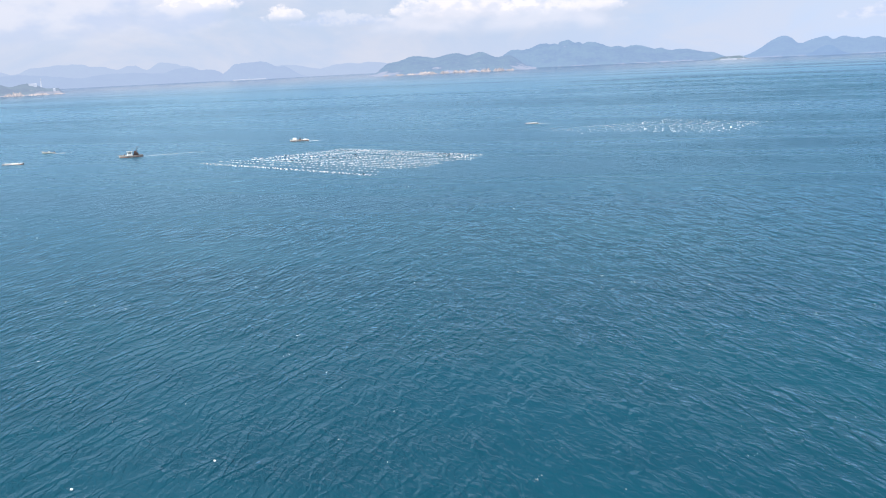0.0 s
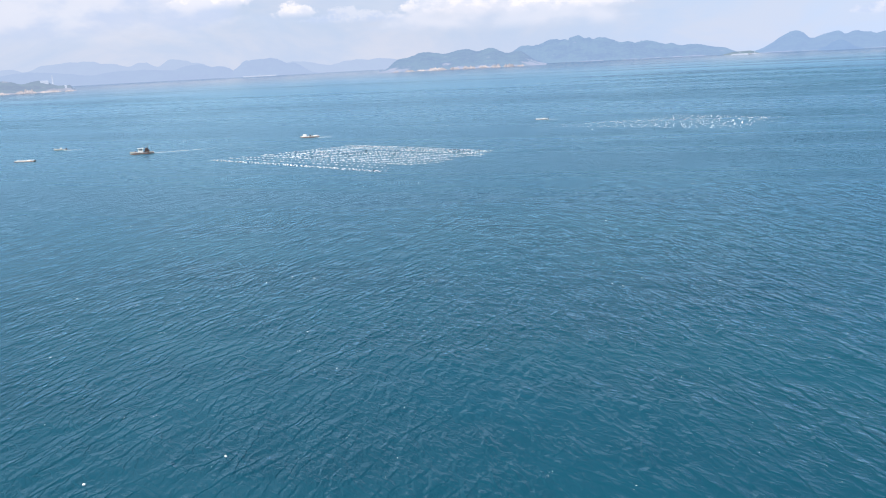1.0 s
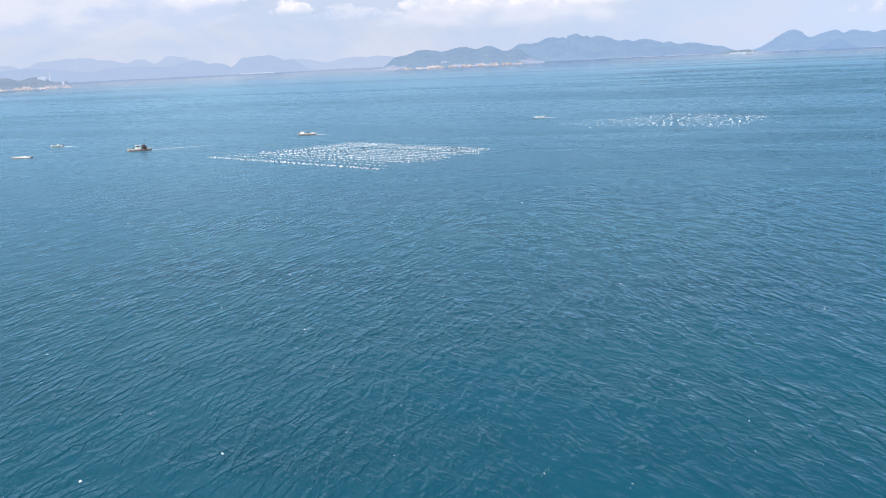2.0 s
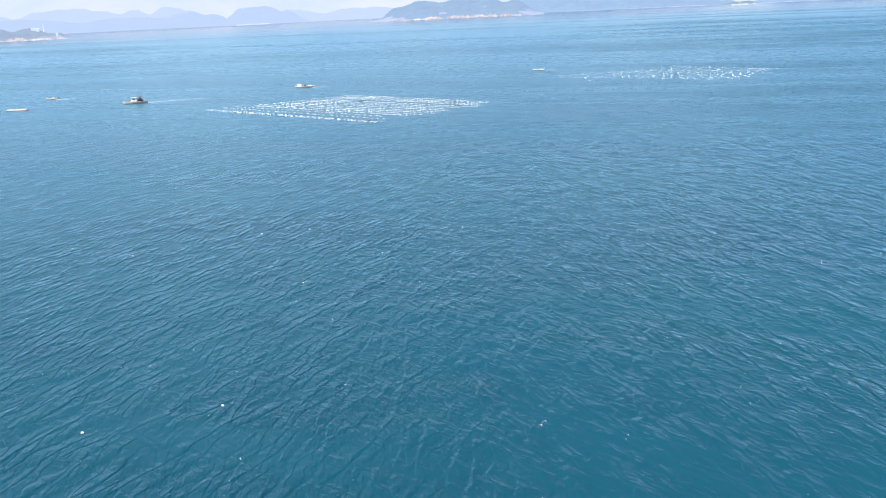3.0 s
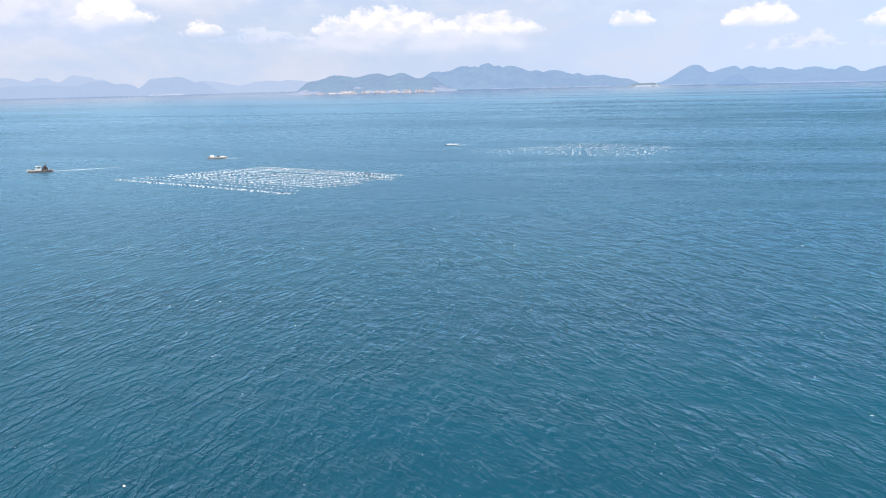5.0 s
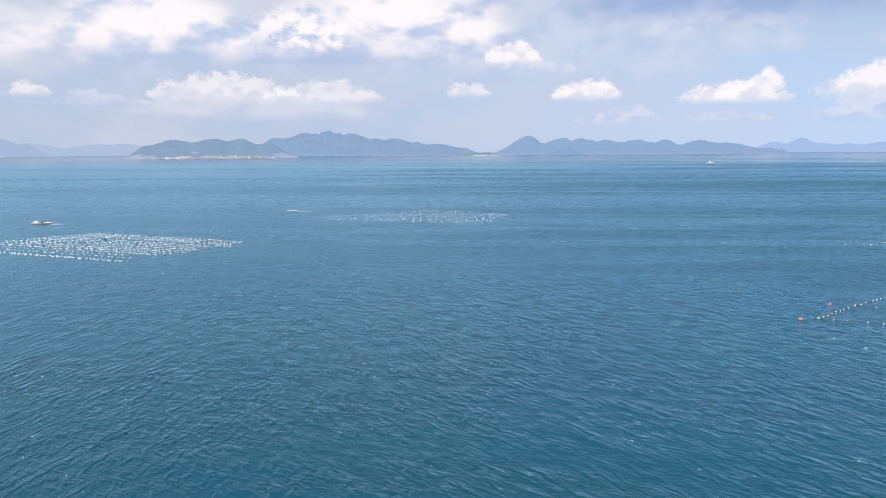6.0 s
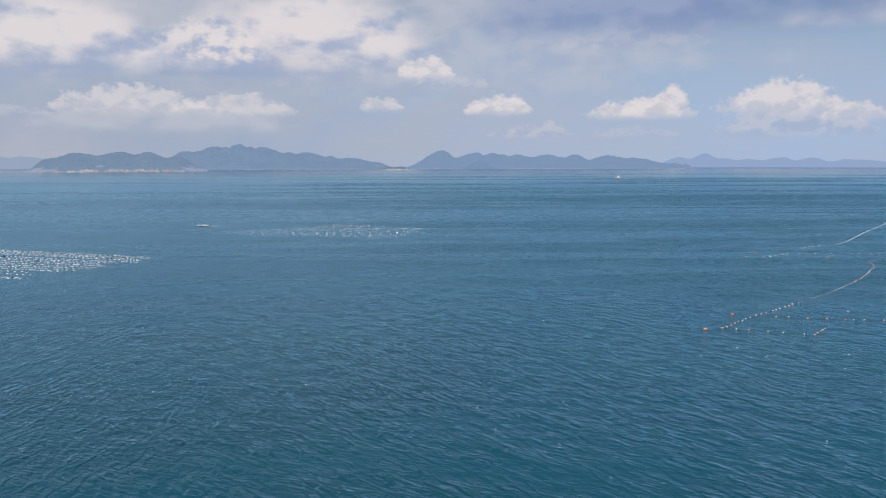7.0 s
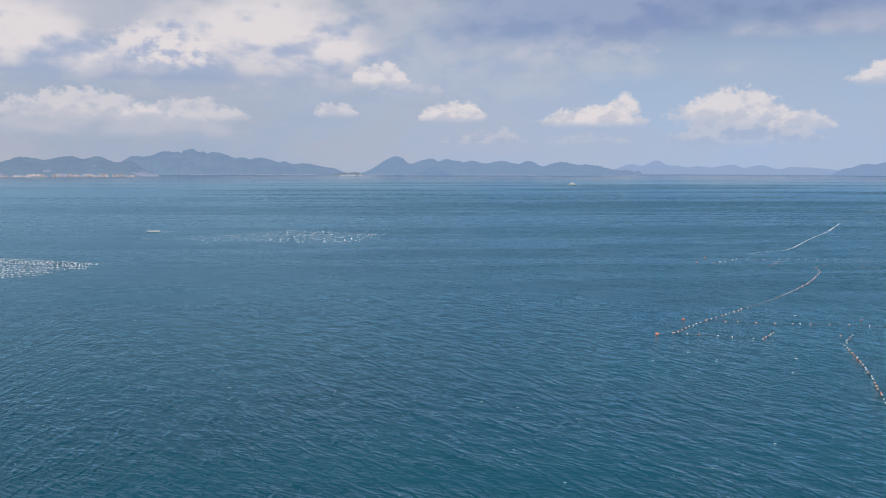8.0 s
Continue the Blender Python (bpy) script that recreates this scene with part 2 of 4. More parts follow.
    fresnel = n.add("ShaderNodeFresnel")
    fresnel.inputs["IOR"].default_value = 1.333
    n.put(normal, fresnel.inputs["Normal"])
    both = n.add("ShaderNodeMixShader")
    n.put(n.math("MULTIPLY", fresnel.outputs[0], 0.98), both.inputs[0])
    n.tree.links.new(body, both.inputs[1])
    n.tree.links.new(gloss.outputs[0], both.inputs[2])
    n.surface(both.outputs[0])
    return m


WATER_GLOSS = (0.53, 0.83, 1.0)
WATER_HAZE_GLOSS = (0.80, 0.87, 0.93)
RIPPLE = 0.15
# bearing of the crests, wave length, bend, height, where, shift
WAVE_TRAINS = [
    (12.0, 2.2, 3.4, 0.37, "open", 11.0),
    (30.0, 1.4, 3.2, 0.23, "open", 23.0),
    (166.0, 2.0, 3.2, 0.27, "west", 37.0),
    (188.0, 1.4, 3.2, 0.18, "west", 17.0),
    (55.0, 1.0, 2.6, 0.09, "all", 5.0),
]
WATER_PALE = (0.0070, 0.067, 0.101)
WATER_DARK = (0.0038, 0.043, 0.068)
WATER_GREEN = (0.0055, 0.063, 0.083)
WATER_EAST = (0.0095, 0.080, 0.097)


def hazed_land_material(name, wood, rock, air, share, rock_top=0.0):
    """Far hills: woods and pale shore rock, the bay's haze mixed in as glow."""
    m, n = material(name)
    p = n.place()
    height = n.add("ShaderNodeSeparateXYZ")
    n.put(p, height.inputs[0])
    patch = n.noise(n.mapping(p, (0.012, 0.012, 0.03)), 1.0, 6, 0.65)
    fine = n.noise(n.mapping(p, (0.06, 0.06, 0.12)), 1.0, 4, 0.6)
    color = n.mix(n.span(patch, 0.38, 0.62), wood, tuple(0.35 * c for c in wood))
    color = n.mix(n.math("MULTIPLY", n.span(fine, 0.4, 0.7), 0.5), color, tuple(min(1, 1.7 * c) for c in wood))
    if rock_top:
        level = n.math("ADD", height.outputs[2], n.math("MULTIPLY", n.math("SUBTRACT", patch, 0.5), -rock_top * 10.0))
        level = n.math("ADD", level, n.math("MULTIPLY", n.math("SUBTRACT", fine, 0.5), -rock_top * 1.5))
        bare = n.span(n.noise(n.mapping(p, (0.007, 0.007, 0.0)), 1.0, 3, 0.6), 0.36, 0.48)
        stone = n.mix(fine, rock, tuple(0.65 * c for c in rock))
        color = n.mix(n.math("MULTIPLY", n.span(level, rock_top, rock_top * 0.75), bare), color, stone)
        slip = n.span(n.noise(n.mapping(p, (0.022, 0.022, 0.05), shift=(3, 1, 0)), 1.0, 4, 0.6), 0.66, 0.74)
        color = n.mix(n.math("MULTIPLY", slip, 0.7), color, stone)
    normal = n.bump(fine, 0.6, 6.0)
    ground = n.principled(color, 0.95, normal, spec=0.1)
    # haze painted on: an even glow of the air colour over the ground
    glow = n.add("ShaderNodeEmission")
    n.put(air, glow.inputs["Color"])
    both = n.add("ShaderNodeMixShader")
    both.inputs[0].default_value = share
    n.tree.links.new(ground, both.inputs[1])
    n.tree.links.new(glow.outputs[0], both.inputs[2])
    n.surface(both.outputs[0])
    return m


def plain_material(name, color, rough=0.6, dirt=0.25, metal=0.0, scale=3.0, vary=0.0):
    """Painted or bare stuff with grime, wear and a fine relief; vary: how far repeats differ."""
    m, n = material(name)
    p = n.object_place()
    grime = n.noise(p, scale, 5, 0.65)
    grain = n.noise(p, scale * 9, 3, 0.6)
    dark = tuple(c * 0.45 + 0.01 for c in color)
    tone = n.mix(n.math("MULTIPLY", n.span(grime, 0.45, 0.75), dirt * 2), color, dark)
    if vary:
        chance = n.add("ShaderNodeObjectInfo").outputs["Random"]
        tone = n.mix(n.math("MULTIPLY", n.span(chance, 0.55, 1.0), vary), tone, tuple(c * 0.5 for c in color))
    n.surface(n.principled(tone, n.span(grime, 0.3, 0.7, rough * 0.8, min(1, rough * 1.2)), n.bump(grain, 0.3, 0.02), metal))
    return m


M = {
    "water": water_material(),
    "foam": plain_material("sea_foam", (0.70, 0.74, 0.76), 0.9, 0.05, scale=1.0),
    "white_float": plain_material("white_float_foam", (0.90, 0.90, 0.90), 0.6, 0.06, scale=2.5, vary=0.25),
    "dark_float": plain_material("black_float_plastic", (0.03, 0.035, 0.04), 0.5, 0.2),
    "orange_float": plain_material("orange_float_plastic", (0.80, 0.27, 0.17), 0.5, 0.2, scale=2.5, vary=0.3),
    "pink_float": plain_material("faded_orange_float_plastic", (0.82, 0.50, 0.42), 0.55, 0.2, scale=2.5, vary=0.3),
    "rope": plain_material("wet_rope", (0.10, 0.09, 0.07), 0.8, 0.3),
    "white_paint": plain_material("white_boat_paint", (0.78, 0.78, 0.75), 0.4, 0.2),
    "cream_paint": plain_material("cream_boat_paint", (0.68, 0.65, 0.60), 0.5, 0.2),
    "brown_paint": plain_material("brown_boat_paint", (0.20, 0.085, 0.05), 0.55, 0.3),
    "rust": plain_material("rusty_steel", (0.17, 0.10, 0.08), 0.7, 0.4),
    "deck": plain_material("worn_deck_wood", (0.34, 0.25, 0.17), 0.75, 0.35),
    "dark": plain_material("dark_net_and_rubber", (0.045, 0.03, 0.03), 0.85, 0.2),
    "glass": plain_material("dark_window_glass", (0.02, 0.03, 0.04), 0.08, 0.05),
    "steel": plain_material("grey_steel", (0.32, 0.33, 0.34), 0.45, 0.25, 0.6),
}
WOOD = (0.09, 0.14, 0.07)
ROCK = (0.62, 0.52, 0.46)

# ---- mesh helpers ----


def mesh_object(name, bm, mat, smooth=False):
    me = bpy.data.meshes.new(name)
    bm.to_mesh(me)
    bm.free()
    me.materials.append(mat)
    if smooth:
        me.polygons.foreach_set("use_smooth", [True] * len(me.polygons))
    return new(name, me)


def part(name, bm, mat, parent, label="", smooth=False):
    """One mesh object under a thing or under a part."""
    ob = mesh_object(name, bm, mat, smooth)
    ob.parent = parent
    return tagged(ob, label)


def empty(name, m, label, category, group=""):
    ob = new(name)
    ob.empty_display_size = 0.5
    ob.matrix_world = m
    return tagged(ob, label, category, group)


def box(bm, x0, x1, y0, y1, z0, z1, bevel=0.0, taper=1.0):
    """A box with worn edges; taper narrows its top."""
    cx, cy = (x0 + x1) / 2, (y0 + y1) / 2
    ring = []
    for z, k in ((z0, 1.0), (z1, taper)):
        ring.append([bm.verts.new((cx + (x - cx) * k, cy + (y - cy) * k, z)) for x, y in ((x0, y0), (x1, y0), (x1, y1), (x0, y1))])
    lo, hi = ring
    faces = [bm.faces.new(lo[::-1]), bm.faces.new(hi)]
    faces += [bm.faces.new((lo[i], lo[(i + 1) % 4], hi[(i + 1) % 4], hi[i])) for i in range(4)]
    if bevel:
        edges = {e for f in faces for e in f.edges}
        bmesh.ops.bevel(bm, geom=list(edges), offset=bevel, segments=2, affect="EDGES", profile=0.6)
    return bm


def tube(bm, a, b, r0, r1=None, sides=8):
    """A round bar from a to b."""
    a, b = Vector(a), Vector(b)
    r1 = r0 if r1 is None else r1
    q = (b - a).to_track_quat("Z", "Y")
    rings = []
    for c, r in ((a, r0), (b, r1)):
        rings.append([bm.verts.new(c + q @ Vector((r * math.cos(2 * math.pi * i / sides), r * math.sin(2 * math.pi * i / sides), 0))) for i in range(sides)])
    for i in range(sides):
        j = (i + 1) % sides
        bm.faces.new((rings[0][i], rings[0][j], rings[1][j], rings[1][i]))
    bm.faces.new(rings[0][::-1])
    bm.faces.new(rings[1])
    return bm


def turned(bm, profile, sides=12, axis="Z"):
    """A turned body from (radius, height) pairs, closed at both ends."""
    rings = []
    for r, h in profile:
        ring = []
        for i in range(sides):
            c, s = r * math.cos(2 * math.pi * i / sides), r * math.sin(2 * math.pi * i / sides)
            ring.append(bm.verts.new((c, s, h) if axis == "Z" else (h, c, s)))
        rings.append(ring)
    for lo, hi in zip(rings, rings[1:]):
        for i in range(sides):
            j = (i + 1) % sides
            bm.faces.new((lo[i], lo[j], hi[j], hi[i]))
    bm.faces.new(rings[0][::-1])
    bm.faces.new(rings[-1])
    return bm


# ---- sea ----
rng = np.random.default_rng(11)
WAVE_WAYS = (27.0, -15.0)   # bearing of the crests on open water and under the western shore
N_WAVES = 64
SLOPE = 0.021
_len = np.exp(rng.uniform(math.log(0.75), math.log(12.0), N_WAVES))
WAVE_SET = np.arange(N_WAVES) % 2
_turn = np.radians(np.where(WAVE_SET == 0, WAVE_WAYS[0], WAVE_WAYS[1]) - 90 + rng.normal(0, 19, N_WAVES))
WAVE_K = 2 * math.pi / _len
WAVE_X, WAVE_Y = -np.sin(_turn), np.cos(_turn)
WAVE_PHASE = rng.uniform(0, 2 * math.pi, N_WAVES)
WAVE_SLOPE = SLOPE * np.exp(-0.5 * (np.log(_len / 1.35) / 0.85) ** 2)
WAVE_LEN = _len


def sea_shape(x, y, cell):
    """Height of the sea and the sideways drift of its surface; waves shorter than the mesh can carry fade out."""
    z, dx, dy = np.zeros_like(x), np.zeros_like(x), np.zeros_like(x)
    gust = 0.75 + 0.35 * np.sin(x * 0.021 + 1.3 * np.sin(y * 0.013)) * np.sin(y * 0.017 + 0.8 + 0.9 * np.sin(x * 0.009))
    west = np.clip(0.42 - x / 130.0, 0.12, 0.88)
    for k, ux, uy, ph, sl, ln, own in zip(WAVE_K, WAVE_X, WAVE_Y, WAVE_PHASE, WAVE_SLOPE, WAVE_LEN, WAVE_SET):
        fade = np.clip((ln / cell - 2.5) / 3.0, 0, 1) * gust * (west if own else 1.0 - west)
        a = fade * sl / k
        arg = k * (ux * x + uy * y) + ph
        z += a * np.cos(arg)
        s = a * 0.9 * np.sin(arg)
        dx -= ux * s
        dy -= uy * s
    return z, dx, dy


def sea_level(x, y):
    z, _, _ = sea_shape(np.array([float(x)]), np.array([float(y)]), np.array([0.9]))
    return float(z[0])


SEA_EDGE = 4900.0


def build_sea():
    fan = np.radians(np.arange(-45, 45.001, 0.12))
    rest = np.radians(np.arange(49, 311.1, 4.0))
    turn = np.concatenate([fan, rest])
    reach = [1.5]
    while reach[-1] < SEA_EDGE:
        r = reach[-1]
        reach.append(r * (1.12 if r < 55 else 1.0042 if r < 650 else 1.013))
    reach[-1] = SEA_EDGE
    reach = np.array(reach)
    rr, tt = np.meshgrid(reach, turn, indexing="ij")
    x, y = -np.sin(tt) * rr, np.cos(tt) * rr
    step = np.gradient(reach)
    wide = np.where(np.abs(tt) < radians(46), 0.0021, 0.07)
    cell = np.maximum(np.broadcast_to(step[:, None], rr.shape), rr * wide)
    z, dx, dy = sea_shape(x.ravel(), y.ravel(), cell.ravel())
    co = np.stack([x.ravel() + dx, y.ravel() + dy, z], 1)
    nr, nt = rr.shape
    i, j = np.meshgrid(np.arange(nr - 1), np.arange(nt), indexing="ij")
    j2 = (j + 1) % nt
    quads = np.stack([i * nt + j, i * nt + j2, (i + 1) * nt + j2, (i + 1) * nt + j], -1).reshape(-1, 4)[:, ::-1]
    centre = len(co)
    co = np.vstack([co, [[0, 0, 0]]])
    caps = np.stack([np.full(nt, centre), (np.arange(nt) + 1) % nt, np.arange(nt)], 1)[:, ::-1]
    me = bpy.data.meshes.new("water")
    me.vertices.add(len(co))
    me.vertices.foreach_set("co", co.astype(np.float32).ravel())
    loops = np.concatenate([quads.ravel(), caps.ravel()]).astype(np.int32)
    me.loops.add(len(loops))
    me.loops.foreach_set("vertex_index", loops)
    sizes = np.concatenate([np.full(len(quads), 4), np.full(len(caps), 3)])
    starts = np.concatenate([[0], np.cumsum(sizes)[:-1]]).astype(np.int32)
    me.polygons.add(len(sizes))
    me.polygons.foreach_set("loop_start", starts)
    me.update(calc_edges=True)
    me.polygons.foreach_set("use_smooth", np.ones(len(sizes), dtype=bool))
    me.validate()
    me.materials.append(M["water"])
    tagged(new("water", me), "blue-green open sea with short wind waves", "sea", kind="structure")


build_sea()

# ---- far shores ----


def skyline(bearing, hills):
    total = 0.0
    for c, h, left, right in hills:
        d = bearing - c
        total += (h * math.exp(-abs(d / (left if d > 0 else right)) ** 2)) ** 5
    return total ** (1 / 5)


def build_land(name, label, hills, shore, crest, back, first, last, mat, rugged=0.14, step=0.09, rows=26, steep=0.75, seed=0):
    """A wooded hill range: ridge heights by bearing, with spurs and gullies running down to the shore."""
    bm = bmesh.new()
    cols = int((last - first) / step) + 1
    grid = []
    for i in range(cols):
        b = first + (last - first) * i / (cols - 1)
        h = skyline(b, hills)
        sway = noise.noise((b * 0.9, seed, 0.3)) * 0.25
        inlet = noise.noise((b * 2.1, seed + 5, 0.7)) * 0.10
        line = []
        for j in range(rows):
            v = j / (rows - 1)                       # 0 at the shore, 1 at the back
            r = shore + (back - shore) * v
            peak = (crest - shore) / (back - shore) + sway * 0.4
            if v < peak:
                rise = max(0.0, (v - max(0, inlet) * 0.5) / peak) ** steep
            else:
                rise = max(0.0, (1 - v) / (1 - peak)) ** 0.9
            x, y = -math.sin(radians(b)) * r, math.cos(radians(b)) * r
            rough = noise.fractal((x * 0.011, y * 0.011, seed), 0.9, 2.1, 5)
            spur = 1 - abs(noise.noise((x * 0.006 + seed, y * 0.006, 2.0))) * 2.0
            z = h * rise * (1 + rugged * (rough * 0.6 + spur * 0.8) * (1 - 0.75 * max(0.0, rise - 0.5) * 2))
            z += rough * 1.2 * min(1, h / 20) * rise
            z += noise.noise((b * 9.0, v * 40.0, seed)) * 2.2 * min(1, h / 30) * rise
            if j == 0 or j == rows - 1:
                z = -3.0
            line.append(bm.verts.new((x, y, z if h > 1.5 else min(z, -0.5))))
        grid.append(line)
    for a, b in zip(grid, grid[1:]):
        for j in range(rows - 1):
            bm.faces.new((a[j], a[j + 1], b[j + 1], b[j]))
    bmesh.ops.recalc_face_normals(bm, faces=bm.faces)
    ob = mesh_object(name, bm, mat, True)
    return tagged(ob, label, "hills", kind="structure")


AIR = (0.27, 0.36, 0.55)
# air colour and share: painted haze glow laid over each range
NEAR_LAND = hazed_land_material("headland_woods", WOOD, ROCK, (0.24, 0.34, 0.55), 0.74, 9.0)
MID_LAND = hazed_land_material("mountain_woods", WOOD, ROCK, (0.25, 0.36, 0.59), 0.76, 1.5)
PEAK_LAND = hazed_land_material("island_woods", WOOD, ROCK, (0.25, 0.36, 0.58), 0.84, 1.5)
FAR_LAND = hazed_land_material("far_range", WOOD, ROCK, (0.35, 0.425, 0.59), 0.94)
EAST_RANGE = hazed_land_material("far_east_range", WOOD, ROCK, (0.32, 0.43, 0.66), 0.94)
LEFT_LAND = hazed_land_material("left_range", WOOD, ROCK, (0.32, 0.40, 0.58), 0.92)
ISLET_LAND = hazed_land_material("islet_woods", WOOD, ROCK, (0.25, 0.32, 0.48), 0.74, 6.0)
POINT_LAND = hazed_land_material("low_point_woods", WOOD, ROCK, (0.26, 0.34, 0.50), 0.6, 2.0)


def build_shores():
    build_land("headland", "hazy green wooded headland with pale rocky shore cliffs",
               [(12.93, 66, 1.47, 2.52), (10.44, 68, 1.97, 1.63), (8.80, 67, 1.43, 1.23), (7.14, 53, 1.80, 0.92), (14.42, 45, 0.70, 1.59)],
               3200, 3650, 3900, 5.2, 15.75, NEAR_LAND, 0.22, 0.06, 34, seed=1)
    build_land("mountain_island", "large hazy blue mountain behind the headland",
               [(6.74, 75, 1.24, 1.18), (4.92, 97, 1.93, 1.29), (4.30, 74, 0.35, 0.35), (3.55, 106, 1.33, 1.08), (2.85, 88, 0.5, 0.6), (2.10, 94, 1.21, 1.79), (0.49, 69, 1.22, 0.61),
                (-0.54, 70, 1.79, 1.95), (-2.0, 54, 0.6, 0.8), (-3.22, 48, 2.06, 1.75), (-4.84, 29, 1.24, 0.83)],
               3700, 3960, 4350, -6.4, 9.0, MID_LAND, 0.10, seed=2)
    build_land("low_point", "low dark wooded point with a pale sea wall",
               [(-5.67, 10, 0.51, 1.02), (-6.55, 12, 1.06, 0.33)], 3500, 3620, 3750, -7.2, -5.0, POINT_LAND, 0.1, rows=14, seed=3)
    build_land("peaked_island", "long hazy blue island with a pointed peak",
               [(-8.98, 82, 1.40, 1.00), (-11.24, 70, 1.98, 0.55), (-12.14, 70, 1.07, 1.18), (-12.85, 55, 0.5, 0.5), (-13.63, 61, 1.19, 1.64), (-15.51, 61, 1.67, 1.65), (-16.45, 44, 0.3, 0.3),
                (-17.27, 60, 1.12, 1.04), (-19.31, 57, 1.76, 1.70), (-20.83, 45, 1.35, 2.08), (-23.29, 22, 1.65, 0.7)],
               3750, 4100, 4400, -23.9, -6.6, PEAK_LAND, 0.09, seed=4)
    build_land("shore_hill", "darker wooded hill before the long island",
               [(-11.33, 37, 0.78, 0.70)], 3620, 3720, 3900, -12.6, -10.2, hazed_land_material("shore_hill_woods", WOOD, ROCK, (0.22, 0.33, 0.56), 0.86), 0.08, rows=16, seed=5)
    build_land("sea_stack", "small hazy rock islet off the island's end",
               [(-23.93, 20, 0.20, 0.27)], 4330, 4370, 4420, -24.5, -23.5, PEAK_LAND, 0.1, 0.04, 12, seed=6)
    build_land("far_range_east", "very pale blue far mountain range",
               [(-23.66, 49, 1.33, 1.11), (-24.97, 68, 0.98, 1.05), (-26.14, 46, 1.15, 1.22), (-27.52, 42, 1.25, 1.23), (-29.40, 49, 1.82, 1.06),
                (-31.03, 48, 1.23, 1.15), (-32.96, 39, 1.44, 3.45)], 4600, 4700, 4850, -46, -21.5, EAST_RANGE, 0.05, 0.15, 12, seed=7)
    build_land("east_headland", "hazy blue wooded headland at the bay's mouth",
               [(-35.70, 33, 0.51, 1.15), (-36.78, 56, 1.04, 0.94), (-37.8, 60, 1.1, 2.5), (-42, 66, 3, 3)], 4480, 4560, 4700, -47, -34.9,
               hazed_land_material("east_headland_woods", WOOD, ROCK, (0.26, 0.37, 0.60), 0.92), 0.07, 0.12, 14, seed=8)
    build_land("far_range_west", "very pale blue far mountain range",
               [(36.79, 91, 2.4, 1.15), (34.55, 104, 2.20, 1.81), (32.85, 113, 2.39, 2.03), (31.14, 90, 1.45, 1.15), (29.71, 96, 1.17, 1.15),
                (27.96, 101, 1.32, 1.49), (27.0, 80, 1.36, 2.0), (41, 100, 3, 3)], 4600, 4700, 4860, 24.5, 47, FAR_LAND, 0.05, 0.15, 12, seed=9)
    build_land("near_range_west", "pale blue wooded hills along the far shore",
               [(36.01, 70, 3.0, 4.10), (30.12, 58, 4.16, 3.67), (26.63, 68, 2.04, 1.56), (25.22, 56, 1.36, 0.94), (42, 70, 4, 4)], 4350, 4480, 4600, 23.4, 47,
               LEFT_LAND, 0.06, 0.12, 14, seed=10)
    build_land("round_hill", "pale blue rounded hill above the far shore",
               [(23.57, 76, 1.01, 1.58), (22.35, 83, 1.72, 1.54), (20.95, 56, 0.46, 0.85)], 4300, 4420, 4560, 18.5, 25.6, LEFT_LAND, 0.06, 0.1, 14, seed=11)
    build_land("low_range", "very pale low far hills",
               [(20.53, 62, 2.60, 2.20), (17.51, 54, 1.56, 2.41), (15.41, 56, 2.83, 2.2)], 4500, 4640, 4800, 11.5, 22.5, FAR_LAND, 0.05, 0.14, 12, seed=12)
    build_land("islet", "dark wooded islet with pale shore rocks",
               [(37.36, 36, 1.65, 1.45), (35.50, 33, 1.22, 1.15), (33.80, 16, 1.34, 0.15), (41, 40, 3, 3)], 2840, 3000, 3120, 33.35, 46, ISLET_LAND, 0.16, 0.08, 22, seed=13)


build_shores()


def build_cliff(first, last, distance, high, seed):
    """A stretch of pale shore rock: broken blocks and ledges with an uneven top and foot."""
    bm = bmesh.new()
    cols = max(8, int((last - first) / 0.025))
    grid = []
    for i in range(cols + 1):
        b = first + (last - first) * i / cols
        ends = min(1.0, 5.0 * i / cols + 0.15, 5.0 * (cols - i) / cols + 0.15)
        block = noise.noise((math.floor(b * 9) * 1.7, seed, 0.2))
        top = high * ends * (0.75 + 0.45 * block + 0.5 * noise.noise((b * 14, seed, 1.1)))
        top = max(1.2, top)
        line = []
        for j, (v, back) in enumerate(((-0.3, -4), (0.08, -2), (0.35, 0), (0.6, 5), (0.9, 8), (1.0, 14), (0.9, 34), (-0.3, 44))):
            r = distance + back + 6 * noise.noise((b * 20, j * 0.6, seed)) + 5 * block
            line.append(bm.verts.new((-math.sin(radians(b)) * r, math.cos(radians(b)) * r, top * v + 0.5 * noise.noise((b * 30, j, seed + 3)))))
        grid.append(line)
    for a, b in zip(grid, grid[1:]):
        for j in range(len(a) - 1):
            bm.faces.new((a[j], a[j + 1], b[j + 1], b[j]))
    bm.faces.new(grid[0][::-1])
    bm.faces.new(grid[-1])
    bmesh.ops.recalc_face_normals(bm, faces=bm.faces)
    tagged(mesh_object("shore_cliff", bm, CLIFF_ROCK), "pale bare rock cliff along the wooded shore", "cliff", "shore cliffs")


# pale rock, nearly half covered by painted haze glow
CLIFF_ROCK = hazed_land_material("shore_rock", (0.52, 0.44, 0.40), ROCK, (0.40, 0.43, 0.55), 0.45)
for k, (first, last, high) in enumerate(((14.55, 14.85, 5), (13.55, 14.15, 6), (12.85, 13.40, 6), (11.55, 12.75, 10), (10.75, 11.35, 9), (9.75, 10.60, 11), (8.95, 9.60, 9),
                                         (8.20, 8.85, 13), (7.35, 8.05, 12), (6.75, 7.25, 7))):
    build_cliff(first, last, 3185 - 25 * (k % 2), high, 3.0 + k)
